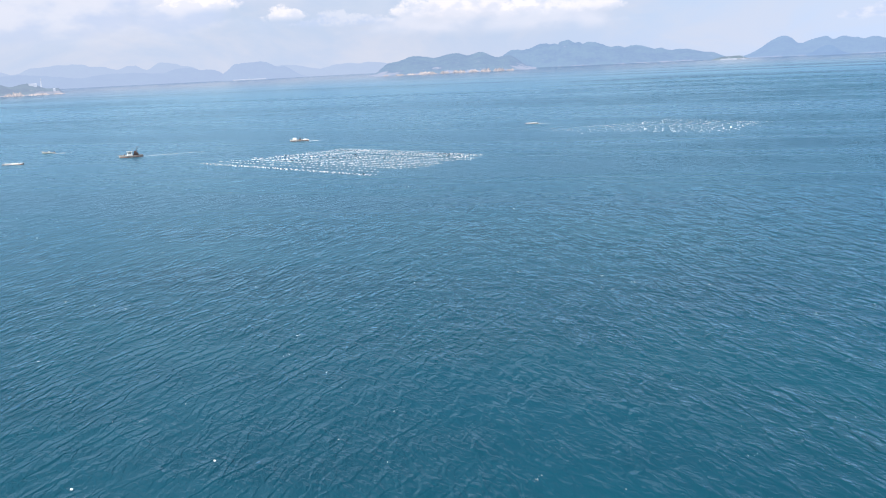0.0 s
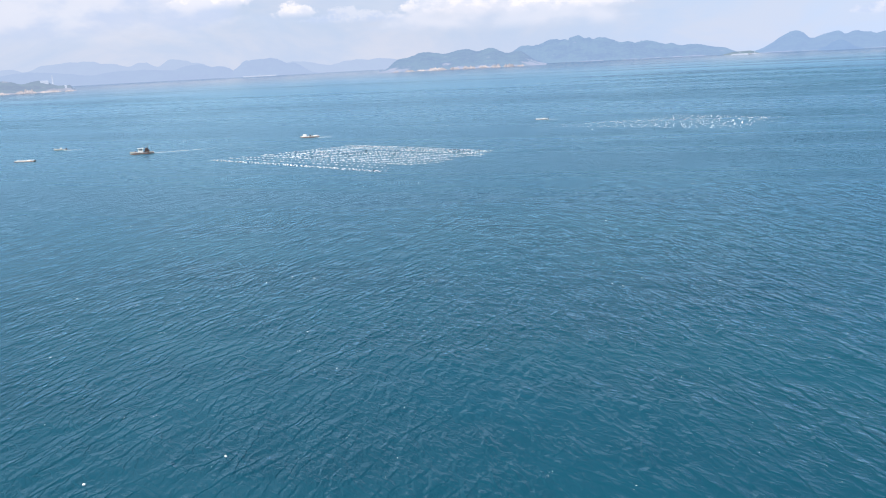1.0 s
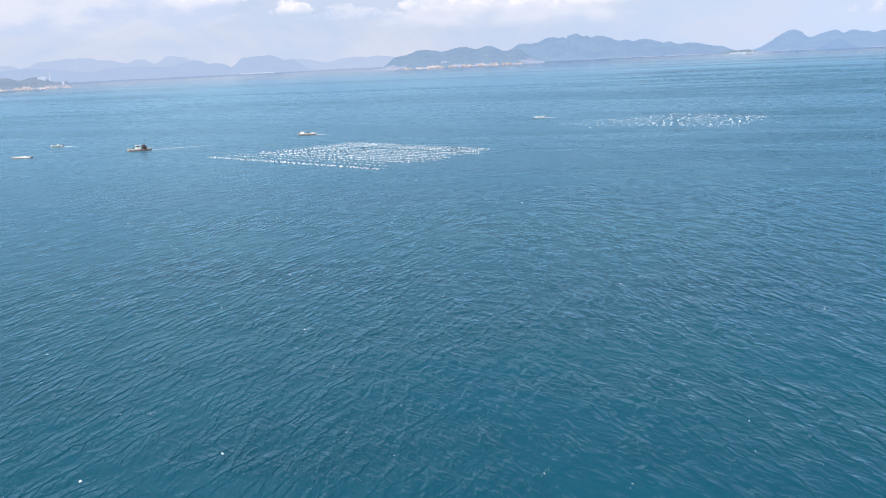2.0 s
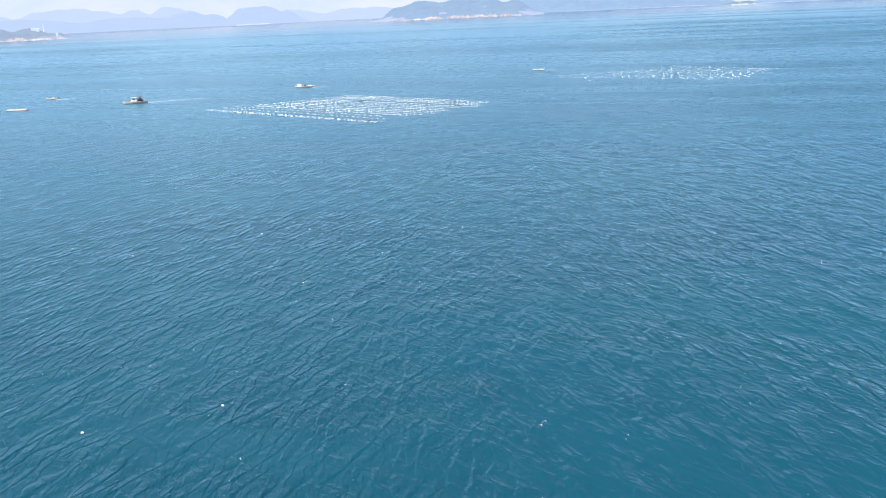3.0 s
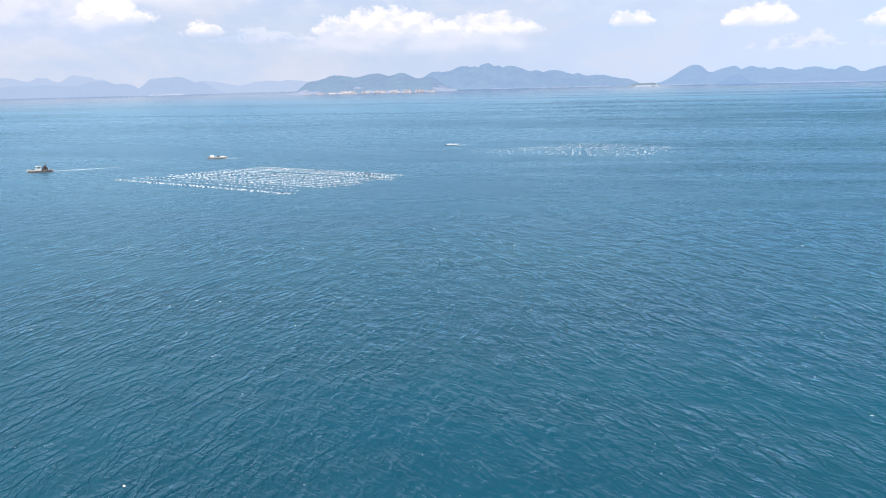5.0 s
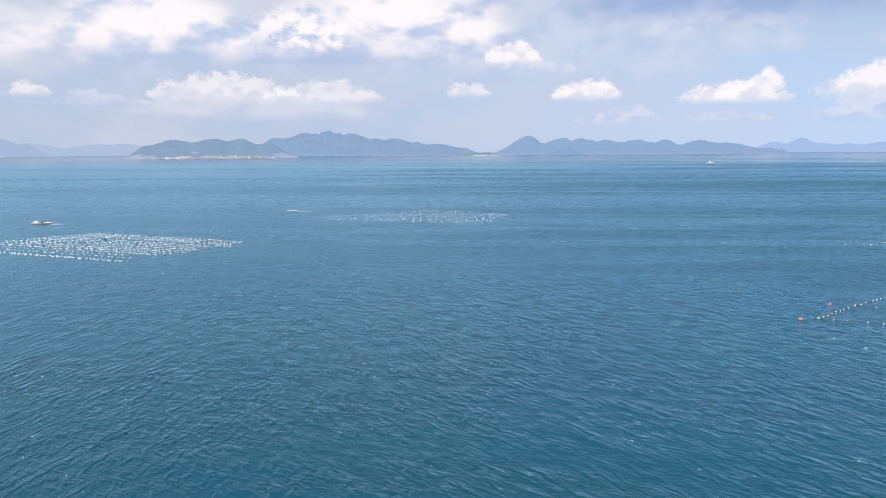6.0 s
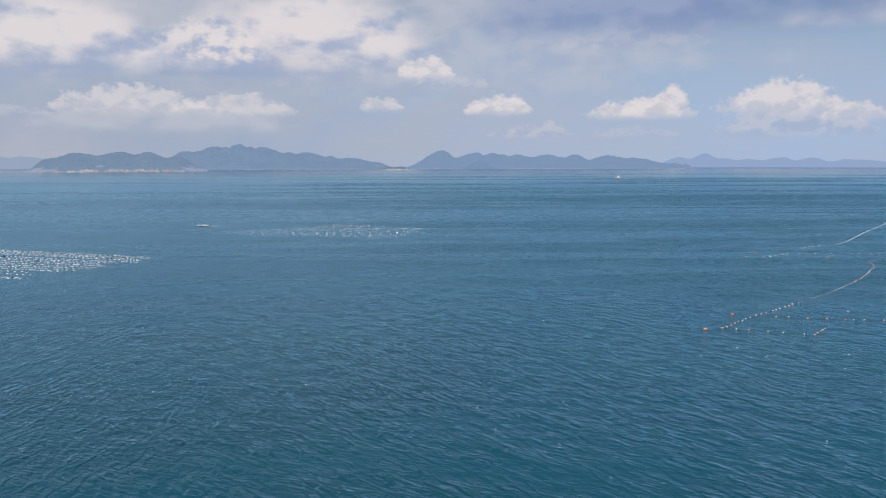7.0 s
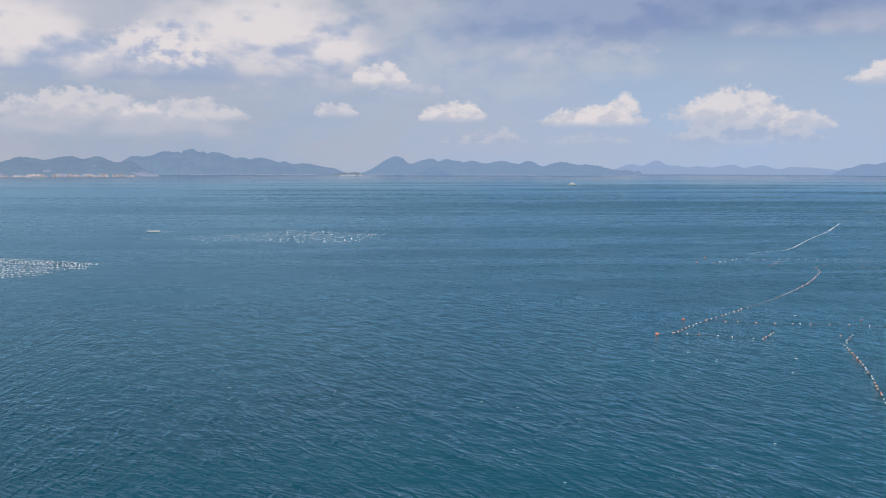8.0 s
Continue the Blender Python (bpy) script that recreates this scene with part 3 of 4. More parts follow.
for k, (first, last, high) in enumerate(((37.0, 39.5, 9), (35.6, 36.7, 11), (34.3, 35.4, 6), (33.6, 34.1, 4))):
    build_cliff(first, last, 2825, high, 40.0 + k)


def on_bearing(bearing, distance, z=0.0, turn=0.0):
    return pose(-math.sin(radians(bearing)) * distance, math.cos(radians(bearing)) * distance, z, 0, 0, bearing + turn)


# far paint with the same haze glow mixed in
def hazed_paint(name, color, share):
    return hazed_land_material(name, color, color, (0.44, 0.51, 0.66), share)


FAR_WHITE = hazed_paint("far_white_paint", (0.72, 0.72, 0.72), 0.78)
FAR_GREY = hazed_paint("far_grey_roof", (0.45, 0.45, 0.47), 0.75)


def build_lighthouse():
    tower = empty("lighthouse", on_bearing(34.68, 2990, 20), "slim white lighthouse tower on the wooded islet", "lighthouse")
    part("shaft", turned(bmesh.new(), [(2.3, -2), (2.2, 0), (1.8, 14), (1.6, 21), (1.6, 21.4)], 16), FAR_WHITE, tower, smooth=True)
    part("gallery", turned(bmesh.new(), [(1.8, 21.2), (2.6, 21.5), (2.6, 22.0), (2.4, 22.1)], 16), FAR_GREY, tower)
    part("lantern", turned(bmesh.new(), [(1.3, 22.0), (1.3, 24.6), (1.5, 24.7)], 12), FAR_GREY, tower, "grey glazed lantern")
    part("dome", turned(bmesh.new(), [(1.6, 24.6), (1.2, 25.6), (0.5, 26.2), (0.15, 27.2)], 12), FAR_WHITE, tower, smooth=True)


def build_house(bearing, distance, z, wide, high, deep, label):
    house = empty("house", on_bearing(bearing, distance, z), label, "house")
    part("wall", box(bmesh.new(), -wide / 2, wide / 2, 0, deep, -4, high, 0.1), FAR_WHITE, house)
    bm = bmesh.new()
    a = [bm.verts.new(p) for p in ((-wide / 2 - .4, -.4, high), (wide / 2 + .4, -.4, high), (wide / 2 + .4, deep + .4, high), (-wide / 2 - .4, deep + .4, high))]
    b = [bm.verts.new(p) for p in ((-wide / 2 - .4, deep / 2, high + 1.6), (wide / 2 + .4, deep / 2, high + 1.6))]
    for f in ((a[0], a[1], b[1], b[0]), (a[2], a[3], b[0], b[1]), (a[1], a[2], b[1]), (a[3], a[0], b[0]), (a[3], a[2], a[1], a[0])):
        bm.faces.new(f)
    part("roof", bm, FAR_GREY, house)
    for k in range(int(wide // 5)):
        x = -wide / 2 + 2.5 + 5 * k
        part("window", box(bmesh.new(), x - .8, x + .8, -.05, .1, 1.0, 2.4, 0.03), FAR_GREY, house)


build_lighthouse()
build_house(35.12, 2960, 26, 22, 5, 9, "low white building beside the lighthouse")
build_house(34.02, 2900, 11, 6, 4, 5, "small white hut on the islet's tip")


def build_sea_wall(bearing, distance, long, high, label):
    wall = empty("breakwater", on_bearing(bearing, distance), label, "breakwater")
    part("mole", box(bmesh.new(), -long / 2, long / 2, -5, 5, -3, high, 0.5, 0.97), FAR_GREY, wall)
    part("parapet", box(bmesh.new(), -long / 2 + 2, long / 2 - 2, 2, 3.5, high, high + 1.6, 0.15), FAR_WHITE, wall)
    part("beacon", turned(bmesh.new(), [(0.9, high), (0.7, high + 5), (1.0, high + 5.1), (0.9, high + 6.5), (0.2, high + 7.5)], 10), FAR_WHITE, wall)


build_sea_wall(-5.95, 3430, 58, 3.0, "pale concrete breakwater at the low point")
build_sea_wall(23.0, 4230, 150, 2.2, "long pale breakwater along the far shore")
build_sea_wall(-6.75, 3480, 18, 2.5, "short pale concrete breakwater at the low point")

# ---- floats ----


def barrel(radius, long, sides=10):
    r, h = radius, long / 2
    return turned(bmesh.new(), [(r * 0.35, -h), (r * 0.8, -h * 0.92), (r, -h * 0.72), (r * 1.02, 0), (r, h * 0.72), (r * 0.8, h * 0.92), (r * 0.35, h)], sides, "X")


def ball(radius):
    return turned(bmesh.new(), [(radius * math.sin(math.pi * k / 8), -radius * math.cos(math.pi * k / 8)) for k in (0.3, 1, 2, 3, 4, 5, 6, 7, 7.7)], 12)


def shared_mesh(name, bm, mat):
    me = bpy.data.meshes.new(name)
    bm.to_mesh(me)
    bm.free()
    me.materials.append(mat)
    me.polygons.foreach_set("use_smooth", [True] * len(me.polygons))
    return me


FLOATS = {
    "small_white": shared_mesh("small_white_float", barrel(0.11, 0.30), M["white_float"]),
    "white": shared_mesh("white_float", barrel(0.17, 0.66), M["white_float"]),
    "big_white": shared_mesh("big_white_float", barrel(0.21, 0.78), M["white_float"]),
    "dark": shared_mesh("dark_float", barrel(0.23, 0.65), M["dark_float"]),
    "orange": shared_mesh("orange_float", ball(0.16), M["orange_float"]),
    "big_orange": shared_mesh("big_orange_float", barrel(0.27, 0.9, 12), M["orange_float"]),
    "pink": shared_mesh("pink_float", barrel(0.14, 0.38), M["pink_float"]),
}


def along(points, gap, jitter, r):
    """Places every gap metres along a bent line, a little out of true."""
    out = []
    pts = [Vector((x, y, 0)) for x, y in points]
    left = 0.0
    for a, b in zip(pts, pts[1:]):
        d = (b - a).length
        while left < d:
            q = a.lerp(b, left / d)
            out.append((q.x + r.uniform(-jitter, jitter), q.y + r.uniform(-jitter, jitter), math.degrees(math.atan2(b.y - a.y, b.x - a.x))))
            left += gap * r.uniform(0.65, 1.35)
        left -= d
    return out


def smooth_line(points, rounds=2):
    """The same line with its corners rounded off."""
    pts = [Vector((x, y, 0)) for x, y in points]
    for _ in range(rounds):
        more = [pts[0]]
        for a, b in zip(pts, pts[1:]):
            more += [a.lerp(b, 0.25), a.lerp(b, 0.75)]
        pts = more + [pts[-1]]
    return [(p.x, p.y) for p in pts]


def float_line(places, kinds, label, group, r, rope=True, sink=0.35):
    """A long line: a rope at the surface with floats tied along it."""
    x0, y0, _ = places[0]
    line = empty("float_line", pose(x0, y0, 0), label, "float line", group)
    for x, y, a in places:
        kind = r.choice(kinds)
        ob = new("float", FLOATS[kind])
        ob.parent = line
        size = r.uniform(0.85, 1.18)
        z = sea_level(x, y) + 0.16 * (1 - sink)
        ob.matrix_basis = Matrix.LocRotScale((x - x0, y - y0, z), Euler((0, radians(r.uniform(-8, 8)), radians(a + 90 + r.uniform(-35, 35)))), (size, size, size))
    if rope:
        bm = bmesh.new()
        for (ax, ay, _), (bx, by, _) in zip(places, places[1:]):
            if math.hypot(bx - ax, by - ay) < 14:
                tube(bm, (ax - x0, ay - y0, sea_level(ax, ay) + 0.03), (bx - x0, by - y0, sea_level(bx, by) + 0.02), 0.018, sides=5)
        if len(bm.verts):
            part("rope", bm, M["rope"], line, "wet dark rope")
        else:
            bm.free()
    return line


def lerp2(a, b, k):
    return (a[0] + (b[0] - a[0]) * k, a[1] + (b[1] - a[1]) * k)


def build_float_fields():
    r = random.Random(5)
    left, top, right, bottom = (-188, 379), (-140, 433), (-58, 384), (-92, 322)
    for k, v in enumerate((0, 0.03, 0.13, 0.21, 0.30, 0.36, 0.43, 0.49, 0.56, 0.62, 0.69, 0.76, 0.83, 0.89, 0.95, 1.0)):
        a, b = lerp2(left, top, v), lerp2(bottom, right, v)
        start, stop = (0.0, 1.0)
        if k in (2, 3):
            stop = 0.97 if k == 2 else 0.9
        elif k > 3:
            start, stop = r.uniform(0.0, 0.05), r.uniform(0.95, 1.06)
        a2, b2 = lerp2(a, b, start), lerp2(a, b, stop)
        mid = lerp2(a2, b2, 0.5)
        bend = (mid[0] + r.uniform(-1.2, 1.2), mid[1] + r.uniform(-1.2, 1.2))
        gap = 1.9 if k in (0, 1) else 2.6 if k in (2, 3) else 1.4
        float_line(along([a2, bend, b2], gap, 0.6, r), ["white"] * 34 + ["big_white"] * 6 + ["dark"],
                   "long line of white foam floats on the sea", "white float field", r)
    # looser field farther out
    for k in range(11):
        v = k / 10
        a, b = lerp2((-46, 508), (0, 582), v), lerp2((52, 462), (80, 516), v)
        first = 0.25 * v if k > 1 else 0.0
        a2, b2 = lerp2(a, b, r.uniform(first, first + 0.06)), lerp2(a, b, r.uniform(0.92, 1.0))
        float_line(along([a2, b2], 3.0, 2.2, r), ["white"] + ["big_white"],
                   "loose long line of white foam floats", "loose float field", r, rope=False)
    # sparse floats between and beyond
    float_line([(-57, 511, 0), (-54.5, 514, 40), (-22.6, 480, 70)], ["white"], "three scattered white floats", "scattered floats", r, rope=False)
    float_line([(-289, 769, 10), (-281, 780, 60), (-269, 782, 0), (-267, 797, 30), (-240, 751, 80), (-220, 742, 20)], ["big_white"],
               "scattered white floats far out", "scattered floats", r, rope=False)


def build_near_floats():
    r = random.Random(8)
    mixed = ["orange"] + ["pink"] * 3 + ["small_white"] * 3
    ropeway = ["pink"] * 5 + ["small_white"] * 2
    group = "orange float lines"
    hook = smooth_line([(98.9, 199.7), (112.5, 212.3), (130.1, 226.5), (146.4, 239.2), (170.2, 260.3), (194.1, 285.3), (214, 310), (219, 322), (231.5, 331.0)])
    float_line(along(hook, 3.0, 0.25, r), ropeway, "curved rope of small pink and white floats", group, r)
    float_line(along([(98.9, 199.7), (116, 188.4)], 3.6, 0.35, r), mixed, "short line of orange and pink floats", group, r)
    float_line(along([(115.9, 188.6), (123.5, 196.4)], 2.0, 0.2, r), mixed, "short corner line of orange floats", group, r)
    float_line(along([(115.8, 215.2), (121.5, 211.4), (129.9, 207.3), (144.9, 202.7), (154.6, 198.3), (172, 191)], 3.6, 0.5, r), mixed,
               "long straight line of orange and pink floats", group, r)
    float_line(along(smooth_line([(139.5, 188.8), (130.5, 179.8), (125.7, 169.7), (118.9, 156.6), (112.4, 145.0), (105.2, 133.3), (98, 121)]), 2.3, 0.2, r), mixed,
               "hooked rope of orange and white floats", group, r)
    float_line(along(smooth_line([(222.6, 376.3), (235.3, 385.1), (247.3, 388.7)]), 4.5, 0.5, r), ["white"], "line of white floats", group, r)
    float_line(along(smooth_line([(247.3, 388.7), (256.6, 396.1), (281.3, 424.4), (306.1, 453.9), (337.9, 487.3), (371.5, 527.0), (409.9, 574.0)]), 1.5, 0.15, r),
               ["small_white"], "long curved boom of close white floats", group, r)
    float_line(along([(187.5, 343.4), (204.8, 356.5)], 4.0, 0.4, r), ["white", "pink"], "short line of small floats", group, r)
    float_line(along([(204.8, 356.5), (227.0, 350.1), (239.1, 347.9), (259.1, 332.6), (285, 318)], 4.2, 0.7, r), ["white"] * 2 + ["pink"], "long line of pale floats", group, r)
    float_line(along([(205.3, 331.4), (219.3, 344.4)], 3.0, 0.3, r), ["pink", "orange"], "short line of orange floats", group, r)
    float_line(along([(243, 324.6), (235.8, 315.5), (255, 306)], 3.4, 0.3, r), ["pink", "orange"], "bent line of orange floats", group, r)
    float_line(along([(376, 592.5), (390, 590)], 3.4, 1.2, r), ["white"], "small cluster of white floats", group, r, rope=False)
    float_line(along([(409, 587), (425, 585)], 4.0, 1.0, r), ["white"], "small cluster of white floats", group, r, rope=False)
    float_line(along([(419, 566), (421, 558)], 3.0, 1.0, r), ["white"], "small cluster of white floats", group, r, rope=False)
    for k in range(3):
        float_line(along([(543, 735 - 9 * k), (600, 690 - 9 * k)], 4.0, 1.6, r), ["big_white"], "far line of white floats", "far float field", r, rope=False)
    for x, y, kind, label in ((94.3, 199.1, "big_orange", "large orange plastic marker buoy"), (110.2, 217.2, "big_orange", "large orange plastic marker buoy"),
                              (155.7, 207.5, "orange", "round orange plastic buoy"), (181.2, 346.8, "big_orange", "large orange plastic marker buoy"),
                              (193.8, 363.4, "big_orange", "large orange plastic marker buoy"), (136.2, 188.7, "pink", "faded orange plastic buoy"),
                              (NEAR_BUOYS[0][0], NEAR_BUOYS[0][1], "small_white", "lone white foam buoy"), (NEAR_BUOYS[1][0], NEAR_BUOYS[1][1], "small_white", "lone white foam buoy")):
        ob = new("buoy", FLOATS[kind])
        ob.matrix_world = pose(x, y, sea_level(x, y) + 0.12, 0, 0, r.uniform(0, 180))
        tagged(ob, label, "buoy", "marker buoys")


NEAR_BUOYS = [(-42.5, 82.3), (-54.2, 74.6)]
build_float_fields()
build_near_floats()

# ---- boats ----


def hull_mesh(long, beam, depth, sheer, stern=0.75, sink=0.35, stations=15):
    """A planked hull along x, bow at +x: rounded bilge, raked stem, open top."""
    bm = bmesh.new()
    rings = []
    for i in range(stations):
        u = i / (stations - 1)
        x = (u - 0.5) * long
        w = beam / 2 * (stern + (1 - stern) * math.sin(min(1, u * 2) * math.pi / 2)) * (1 - max(0, (u - 0.5) * 2) ** 2.4 * 0.97)
        top = depth - sink + sheer * max(0, u - 0.35) ** 2 * 2.2
        keel = -sink * (1 - max(0, (u - 0.75) * 4) ** 2 * 0.8)
        rake = max(0, u - 0.8) * long * 0.12
        ring = []
        for k, (a, b) in enumerate(((0, 0), (0.55, 0.06), (0.86, 0.28), (0.96, 0.65), (1.0, 1.0))):
            ring.append((x + rake * b, w * a, keel + (top - keel) * b))
        rings.append([bm.verts.new((p[0], -p[1], p[2])) for p in ring[::-1]] + [bm.verts.new(p) for p in ring[1:]])
    for a, b in zip(rings, rings[1:]):
        for k in range(len(a) - 1):
            bm.faces.new((a[k], b[k], b[k + 1], a[k + 1]))
    bm.faces.new(rings[0])
    bmesh.ops.solidify(bm, geom=list(bm.faces), thickness=0.09)
    bmesh.ops.recalc_face_normals(bm, faces=bm.faces)
    return bm


def deck_mesh(long, beam, z, stern=0.75):
    bm = bmesh.new()
    port, star = [], []
    for i in range(13):
        u = i / 12 * 0.96
        x = (u - 0.5) * long
        w = beam / 2 * 0.94 * (stern + (1 - stern) * math.sin(min(1, u * 2) * math.pi / 2)) * (1 - max(0, (u - 0.5) * 2) ** 2.4 * 0.97)
        port.append((bm.verts.new((x, w, z)), bm.verts.new((x, w, z - 0.08))))
        star.append((bm.verts.new((x, -w, z)), bm.verts.new((x, -w, z - 0.08))))
    for i in range(12):
        bm.faces.new((star[i][0], star[i + 1][0], port[i + 1][0], port[i][0]))
        bm.faces.new((port[i][1], port[i + 1][1], star[i + 1][1], star[i][1]))
    return bm


def rail_mesh(long, beam, z, stern=0.75, radius=0.09):
    bm = bmesh.new()
    pts = []
    for i in range(15):
        u = i / 14
        x = (u - 0.5) * long
        w = beam / 2 * (stern + (1 - stern) * math.sin(min(1, u * 2) * math.pi / 2)) * (1 - max(0, (u - 0.5) * 2) ** 2.4 * 0.97)
        pts.append((x, w))
    for s in (1, -1):
        for (xa, wa), (xb, wb) in zip(pts, pts[1:]):
            tube(bm, (xa, s * wa, z), (xb, s * wb, z), radius, sides=6)
    return bm


def heap(bm, x, y, z, wide, deep, high, seed):
    """A lumpy pile of gear."""
    made = bmesh.ops.create_icosphere(bm, subdivisions=3, radius=1.0)
    for v in made["verts"]:
        k = 1 + 0.35 * noise.noise(v.co * 1.7 + Vector((seed, 0, 0))) + 0.12 * noise.noise(v.co * 5)
        v.co = Vector((x + v.co.x * wide / 2 * k, y + v.co.y * deep / 2 * k, z + max(-0.05, v.co.z) * high * k))
    return bm


def spot(x, y, heading):
    """A boat's pose: heading is the bearing of its bow."""
    return pose(x, y, sea_level(x, y), 0, 0, heading + 90)


def build_fishing_boat():
    boat = empty("fishing_boat", spot(-245.5, 420.5, 122), "cream and brown wooden fishing boat with a raised dark boom", "fishing boat")
    part("hull", hull_mesh(11.5, 3.2, 1.15, 0.7), M["cream_paint"], boat, "cream painted hull", True)
    part("waterline", rail_mesh(11.5, 3.3, 0.12, radius=0.16), M["brown_paint"], boat, "brown waterline band")
    part("deck", deck_mesh(11.2, 3.1, 0.6), M["deck"], boat)
    part("gunwale", rail_mesh(11.5, 3.25, 0.84), M["cream_paint"], boat, "cream painted rail")
    cabin = part("cabin", box(bmesh.new(), -0.6, 2.0, -0.95, 0.95, 0.55, 2.7, 0.12, 0.93), M["white_paint"], boat, "white wheelhouse")
    part("roof", box(bmesh.new(), -0.9, 2.2, -1.1, 1.1, 2.7, 2.85, 0.05), M["white_paint"], cabin)
    part("window", box(bmesh.new(), 1.9, 2.02, -0.7, 0.7, 1.85, 2.4, 0.02), M["glass"], cabin)
    for s in (1, -1):
        part("window", box(bmesh.new(), 0.0, 1.4, s * 0.93 - 0.03, s * 0.93 + 0.03, 1.85, 2.4, 0.02), M["glass"], cabin)
    part("net_pile", heap(bmesh.new(), -2.4, 0, 0.6, 2.8, 2.0, 2.2, 3), M["dark"], boat, "dark heap of nets", True)
    part("boom", tube(bmesh.new(), (-2.0, 0, 1.0), (-3.4, 0.2, 5.2), 0.16, 0.10), M["rust"], boat, "rusty steel boom")
    part("mast", tube(bmesh.new(), (-0.9, 0, 0.9), (-0.9, 0, 4.4), 0.09, 0.06), M["steel"], boat)
    part("stay", tube(bmesh.new(), (-0.9, 0, 4.3), (-3.3, 0.2, 5.1), 0.03, sides=5), M["dark"], boat)
    part("winch", tube(bmesh.new(), (3.2, -0.5, 1.25), (3.2, 0.5, 1.25), 0.3, sides=12), M["rust"], boat)
    for k in range(3):
        part("tyre_fender", turned(bmesh.new(), [(0.18, -0.1), (0.33, -0.09), (0.36, 0), (0.33, 0.09), (0.18, 0.1)], 12), M["dark"], boat).location = (-3 + 2.2 * k, 1.62, 0.75)


def build_work_boat():
    boat = empty("work_boat", spot(-180, 487.5, 105), "cream and rust-brown work boat with a white cabin", "work boat")
    part("hull", hull_mesh(10.4, 3.2, 1.05, 0.4), M["cream_paint"], boat, "cream hull", True)
    part("waterline", rail_mesh(10.4, 3.3, 0.10, radius=0.2), M["rust"], boat, "rust-brown waterline band")
    part("deck", deck_mesh(10.2, 3.1, 0.5), M["cream_paint"], boat)
    part("gunwale", rail_mesh(10.4, 3.25, 0.72), M["cream_paint"], boat)
    cabin = part("cabin", box(bmesh.new(), 1.6, 4.0, -0.9, 0.9, 0.45, 1.9, 0.12, 0.9), M["white_paint"], boat, "white low cabin")
    part("window", box(bmesh.new(), 3.84, 3.98, -0.6, 0.6, 1.1, 1.6, 0.02), M["glass"], cabin)
    part("engine_box", box(bmesh.new(), -0.7, 0.1, -0.4, 0.4, 0.45, 1.5, 0.08), M["dark"], boat, "dark engine box")
    part("gear_pile", heap(bmesh.new(), -3.0, 0, 0.5, 2.6, 2.0, 0.7, 9), M["white_float"], boat, "pile of pale floats", True)
    part("davit", tube(bmesh.new(), (-1.6, 0.9, 0.8), (-1.6, 1.6, 2.6), 0.07), M["steel"], boat)


def build_barge(x, y, heading, long, label, deck, side):
    boat = empty("barge", spot(x, y, heading), label, "barge")
    part("hull", box(bmesh.new(), -long / 2, long / 2, -1.3, 1.3, -0.35, 0.24, 0.1, 1.03), M[side], boat)
    part("deck", box(bmesh.new(), -long / 2 + .1, long / 2 - .1, -1.35, 1.35, 0.25, 0.40, 0.05), M[deck], boat)
    for s in (1, -1):
        part("rail", tube(bmesh.new(), (-long / 2 + .2, s * 1.25, 0.75), (long / 2 - .2, s * 1.25, 0.75), 0.05, sides=6), M["white_paint"], boat)
    for i in range(4):
        for s in (1, -1):
            xx = -long / 2 + .3 + (long - .6) * i / 3
            part("post", tube(bmesh.new(), (xx, s * 1.25, 0.38), (xx, s * 1.25, 0.77), 0.04, sides=6), M["white_paint"], boat)
    part("crate", box(bmesh.new(), -long * .3, -long * .1, -0.6, 0.6, 0.40, 0.85, 0.06), M["white_paint"], boat)
    part("outboard_motor", box(bmesh.new(), -long / 2 - .45, -long / 2, -0.2, 0.2, -0.2, 0.8, 0.08), M["dark"], boat)


def build_skiff():
    boat = empty("skiff", spot(-315.5, 454.5, 110), "small white open motor skiff", "skiff")
    part("hull", hull_mesh(6.4, 2.0, 1.0, 0.6, sink=0.25), M["white_paint"], boat, "", True)
    part("deck", deck_mesh(6.2, 1.9, 0.35), M["deck"], boat)
    part("console", box(bmesh.new(), -0.9, 0.1, -0.4, 0.4, 0.35, 1.4, 0.08), M["white_paint"], boat)
    part("thwart", box(bmesh.new(), 0.9, 1.3, -0.8, 0.8, 0.5, 0.58, 0.02), M["deck"], boat)
    part("outboard_motor", box(bmesh.new(), -3.6, -3.2, -0.22, 0.22, -0.2, 1.3, 0.1), M["dark"], boat)


def build_ferry():
    boat = empty("ferry", spot(652, 1795, 68), "white passenger boat far out on the bay", "ferry")
    part("hull", hull_mesh(16, 5.0, 2.6, 1.2, sink=0.6), M["white_paint"], boat, "", True)
    part("deck", deck_mesh(15.6, 4.8, 1.7), M["cream_paint"], boat)
    house = part("deckhouse", box(bmesh.new(), -5.5, 3.5, -1.9, 1.9, 1.7, 3.7, 0.15, 0.96), M["white_paint"], boat)
    for k in range(6):
        for s in (1, -1):
            part("window", box(bmesh.new(), -5 + 1.35 * k, -4.1 + 1.35 * k, s * 1.86 - .03, s * 1.86 + .06, 2.5, 3.2, 0.02), M["glass"], house)
    bridge = part("bridge", box(bmesh.new(), 0.2, 3.0, -1.5, 1.5, 3.7, 5.7, 0.15, 0.9), M["white_paint"], boat)
    part("window", box(bmesh.new(), 2.82, 2.98, -1.2, 1.2, 4.6, 5.3, 0.02), M["glass"], bridge)
    part("mast", tube(bmesh.new(), (0.8, 0, 5.6), (0.6, 0, 8.6), 0.14, 0.07), M["steel"], boat)
    part("funnel", box(bmesh.new(), -3.6, -2.4, -0.6, 0.6, 3.7, 5.0, 0.12, 0.85), M["steel"], boat)


build_fishing_boat()
build_work_boat()
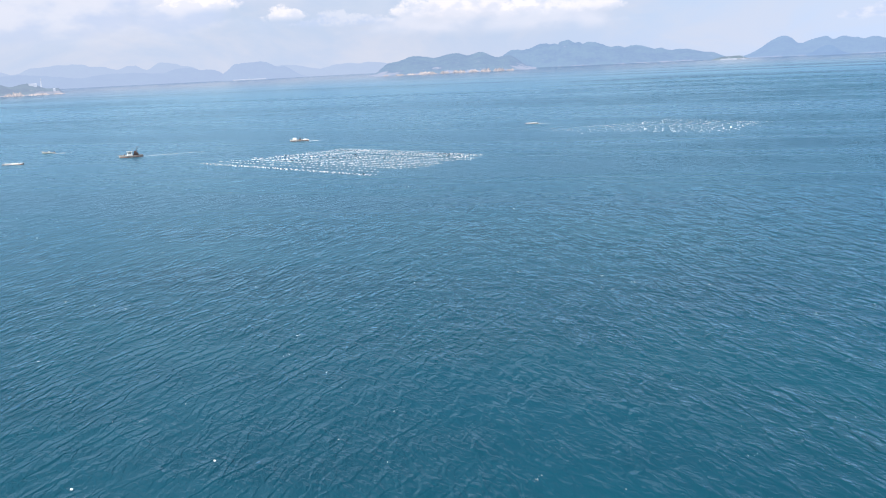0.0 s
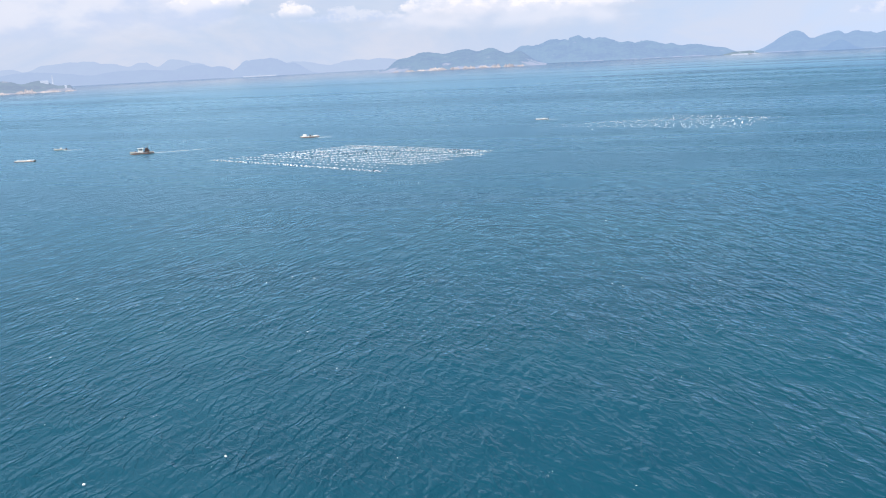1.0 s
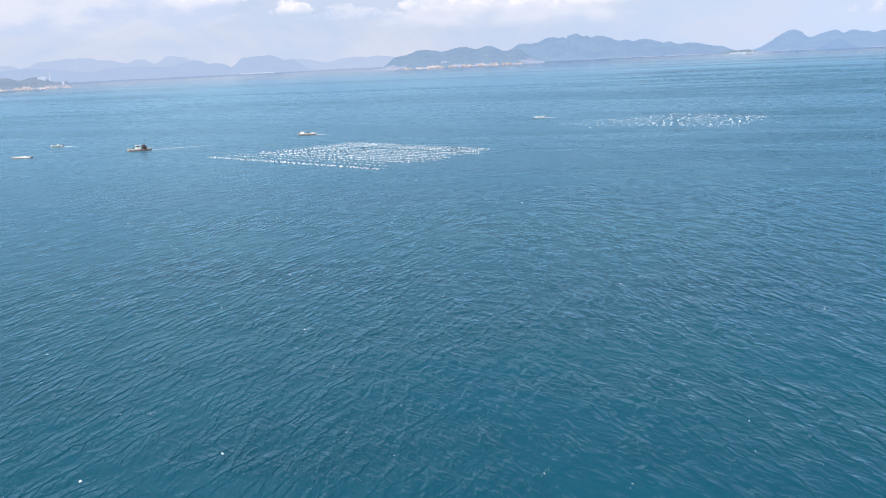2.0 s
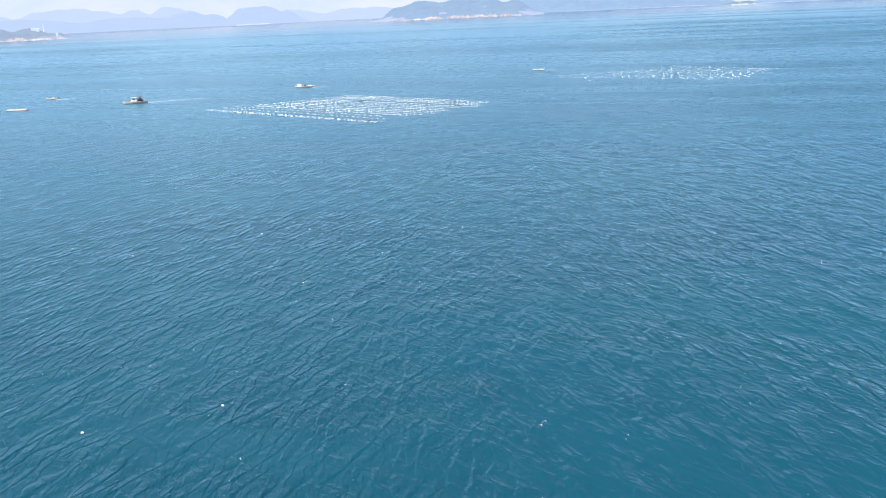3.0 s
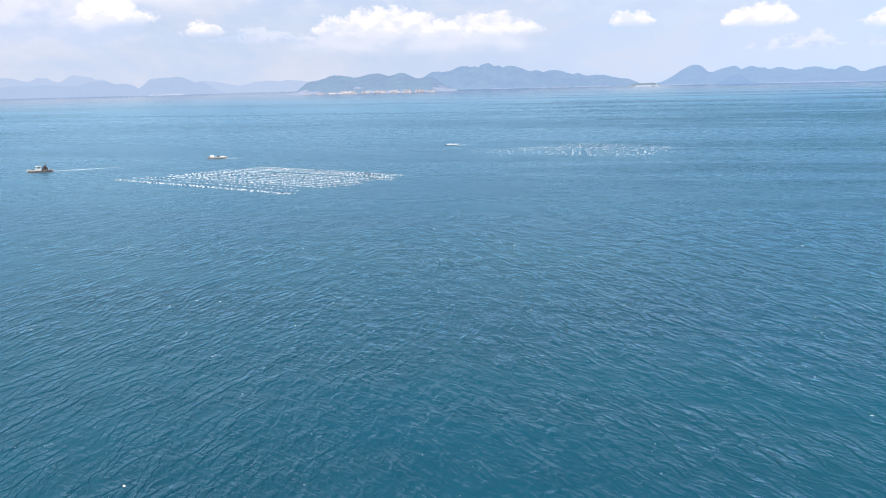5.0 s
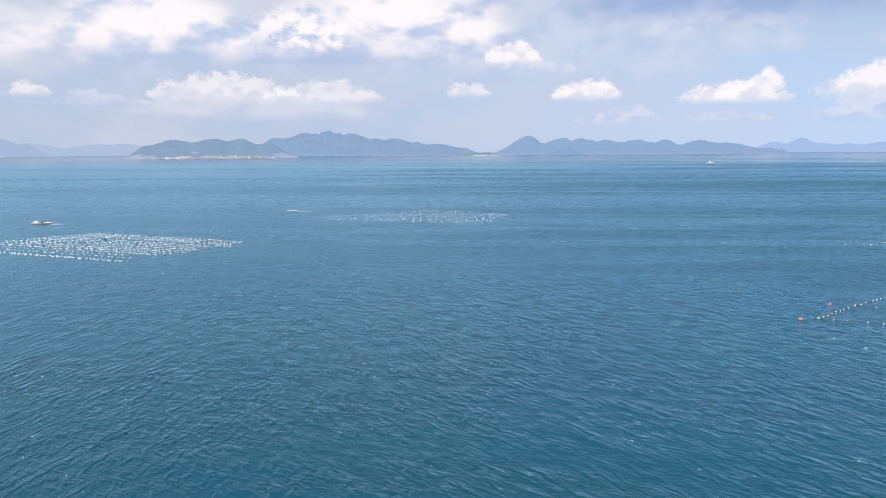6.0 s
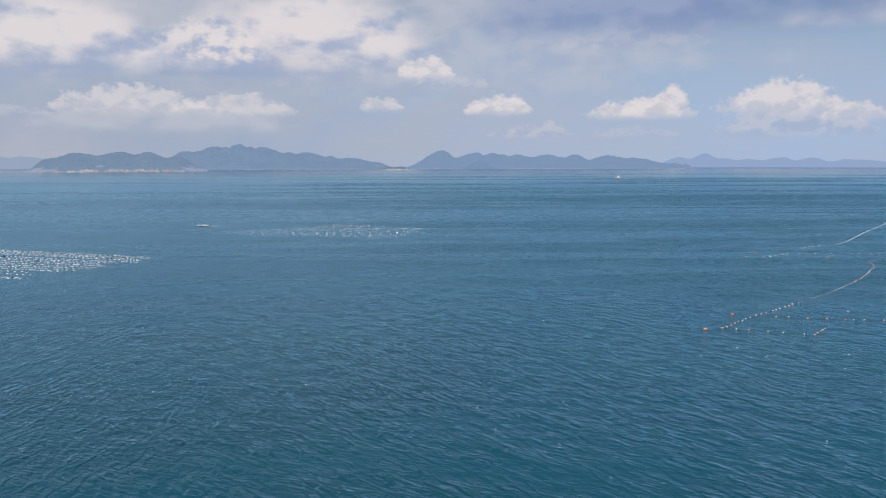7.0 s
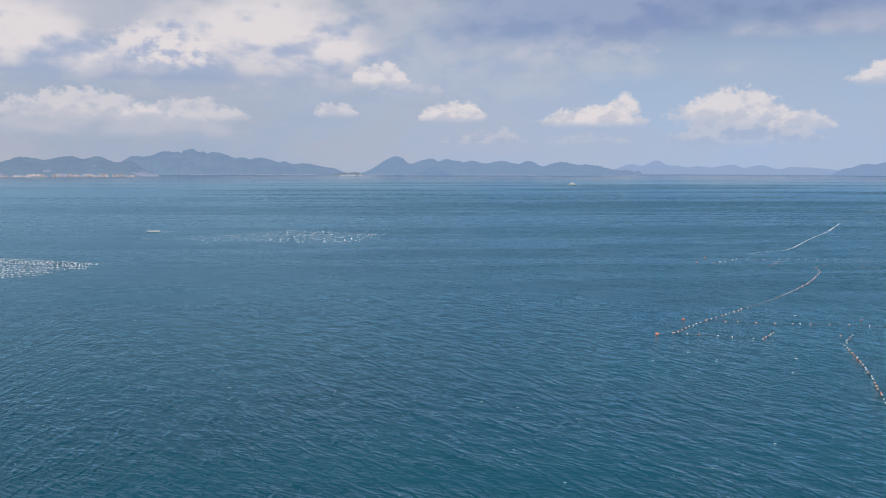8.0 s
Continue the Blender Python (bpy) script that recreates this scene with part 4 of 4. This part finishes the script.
build_barge(-57.2, 564.2, 100, 7.4, "low pale floating work barge", "white_paint", "dark")
build_barge(-296, 397.2, 95, 10.0, "flat cream barge with a brown hull", "cream_paint", "brown_paint")
build_skiff()
build_ferry()

# ---- foam ----


def fleck(verts, faces, x, y, long, wide, turn, lift, r):
    """One small crest of foam: an uneven low dome."""
    n0 = len(verts)
    c, s = math.cos(turn), math.sin(turn)
    z0 = sea_level(x, y) if abs(x) + abs(y) < 1100 else 0.0
    ring = 7
    for i in range(ring):
        a = 2 * math.pi * i / ring
        k = r.uniform(0.55, 1.2)
        u, v = math.cos(a) * long / 2 * k, math.sin(a) * wide / 2 * k
        verts.append((x + u * c - v * s, y + u * s + v * c, z0 + lift * 0.35))
    verts.append((x, y, z0 + lift + 0.25 * wide))
    faces.extend((n0 + i, n0 + (i + 1) % ring, n0 + ring) for i in range(ring))


def foam_object(name, label, verts, faces):
    me = bpy.data.meshes.new(name)
    me.from_pydata(verts, [], faces)
    me.materials.append(M["foam"])
    tagged(new(name, me), label, "sea foam", kind="stuff")


def build_foam():
    r = random.Random(21)
    verts, faces = [], []
    for _ in range(2600):
        b = radians(r.uniform(-43, 43))
        d = math.exp(r.uniform(math.log(60), math.log(900)))
        if r.random() > 0.15 + 0.55 * min(1, d / 500):
            continue
        x, y = -math.sin(b) * d, math.cos(b) * d
        crest = radians(90 + WAVE_WAYS[0] + r.gauss(0, 28))
        size = r.choice((0.05, 0.06, 0.07, 0.10, 0.16)) * (0.45 + d / 230)
        fleck(verts, faces, x, y, size * r.uniform(1.6, 4.0), size * 0.5, crest, 0.03, r)
        if r.random() < 0.25:
            for _ in range(r.randint(1, 4)):
                fleck(verts, faces, x + r.gauss(0, 0.5), y + r.gauss(0, 0.5), size * r.uniform(0.5, 1.2), size * 0.35, crest, 0.04, r)
    foam_object("whitecaps", "scattered small white crests of breaking wavelets", verts, faces)


def build_wake(x, y, way, long, wide, count, label, seed):
    r = random.Random(seed)
    verts, faces = [], []
    a = radians(way + 90)
    for _ in range(count):
        u = r.random() ** 1.6
        off = r.gauss(0, wide * (0.2 + 0.5 * u))
        px, py = x + math.cos(a) * long * u - math.sin(a) * off, y + math.sin(a) * long * u + math.cos(a) * off
        fleck(verts, faces, px, py, r.uniform(0.4, 1.4) * (1.2 - u), r.uniform(0.12, 0.3), a + r.gauss(0, 0.2), 0.06, r)
    foam_object("wake", label, verts, faces)


build_foam()
build_wake(-240.5, 423.5, -58, 30, 0.9, 260, "thin white wake behind the fishing boat", 1)
build_wake(-174.5, 486, -75, 8, 0.8, 90, "thin white wake behind the work boat", 2)
build_wake(-53.5, 563.5, -80, 9, 0.5, 60, "thin white wake behind the work barge", 3)
build_wake(-312, 453, -70, 10, 0.6, 60, "thin white wake behind the skiff", 4)
build_wake(662, 1789, -100, 9, 2.2, 320, "white bow wave beside the ferry", 5)
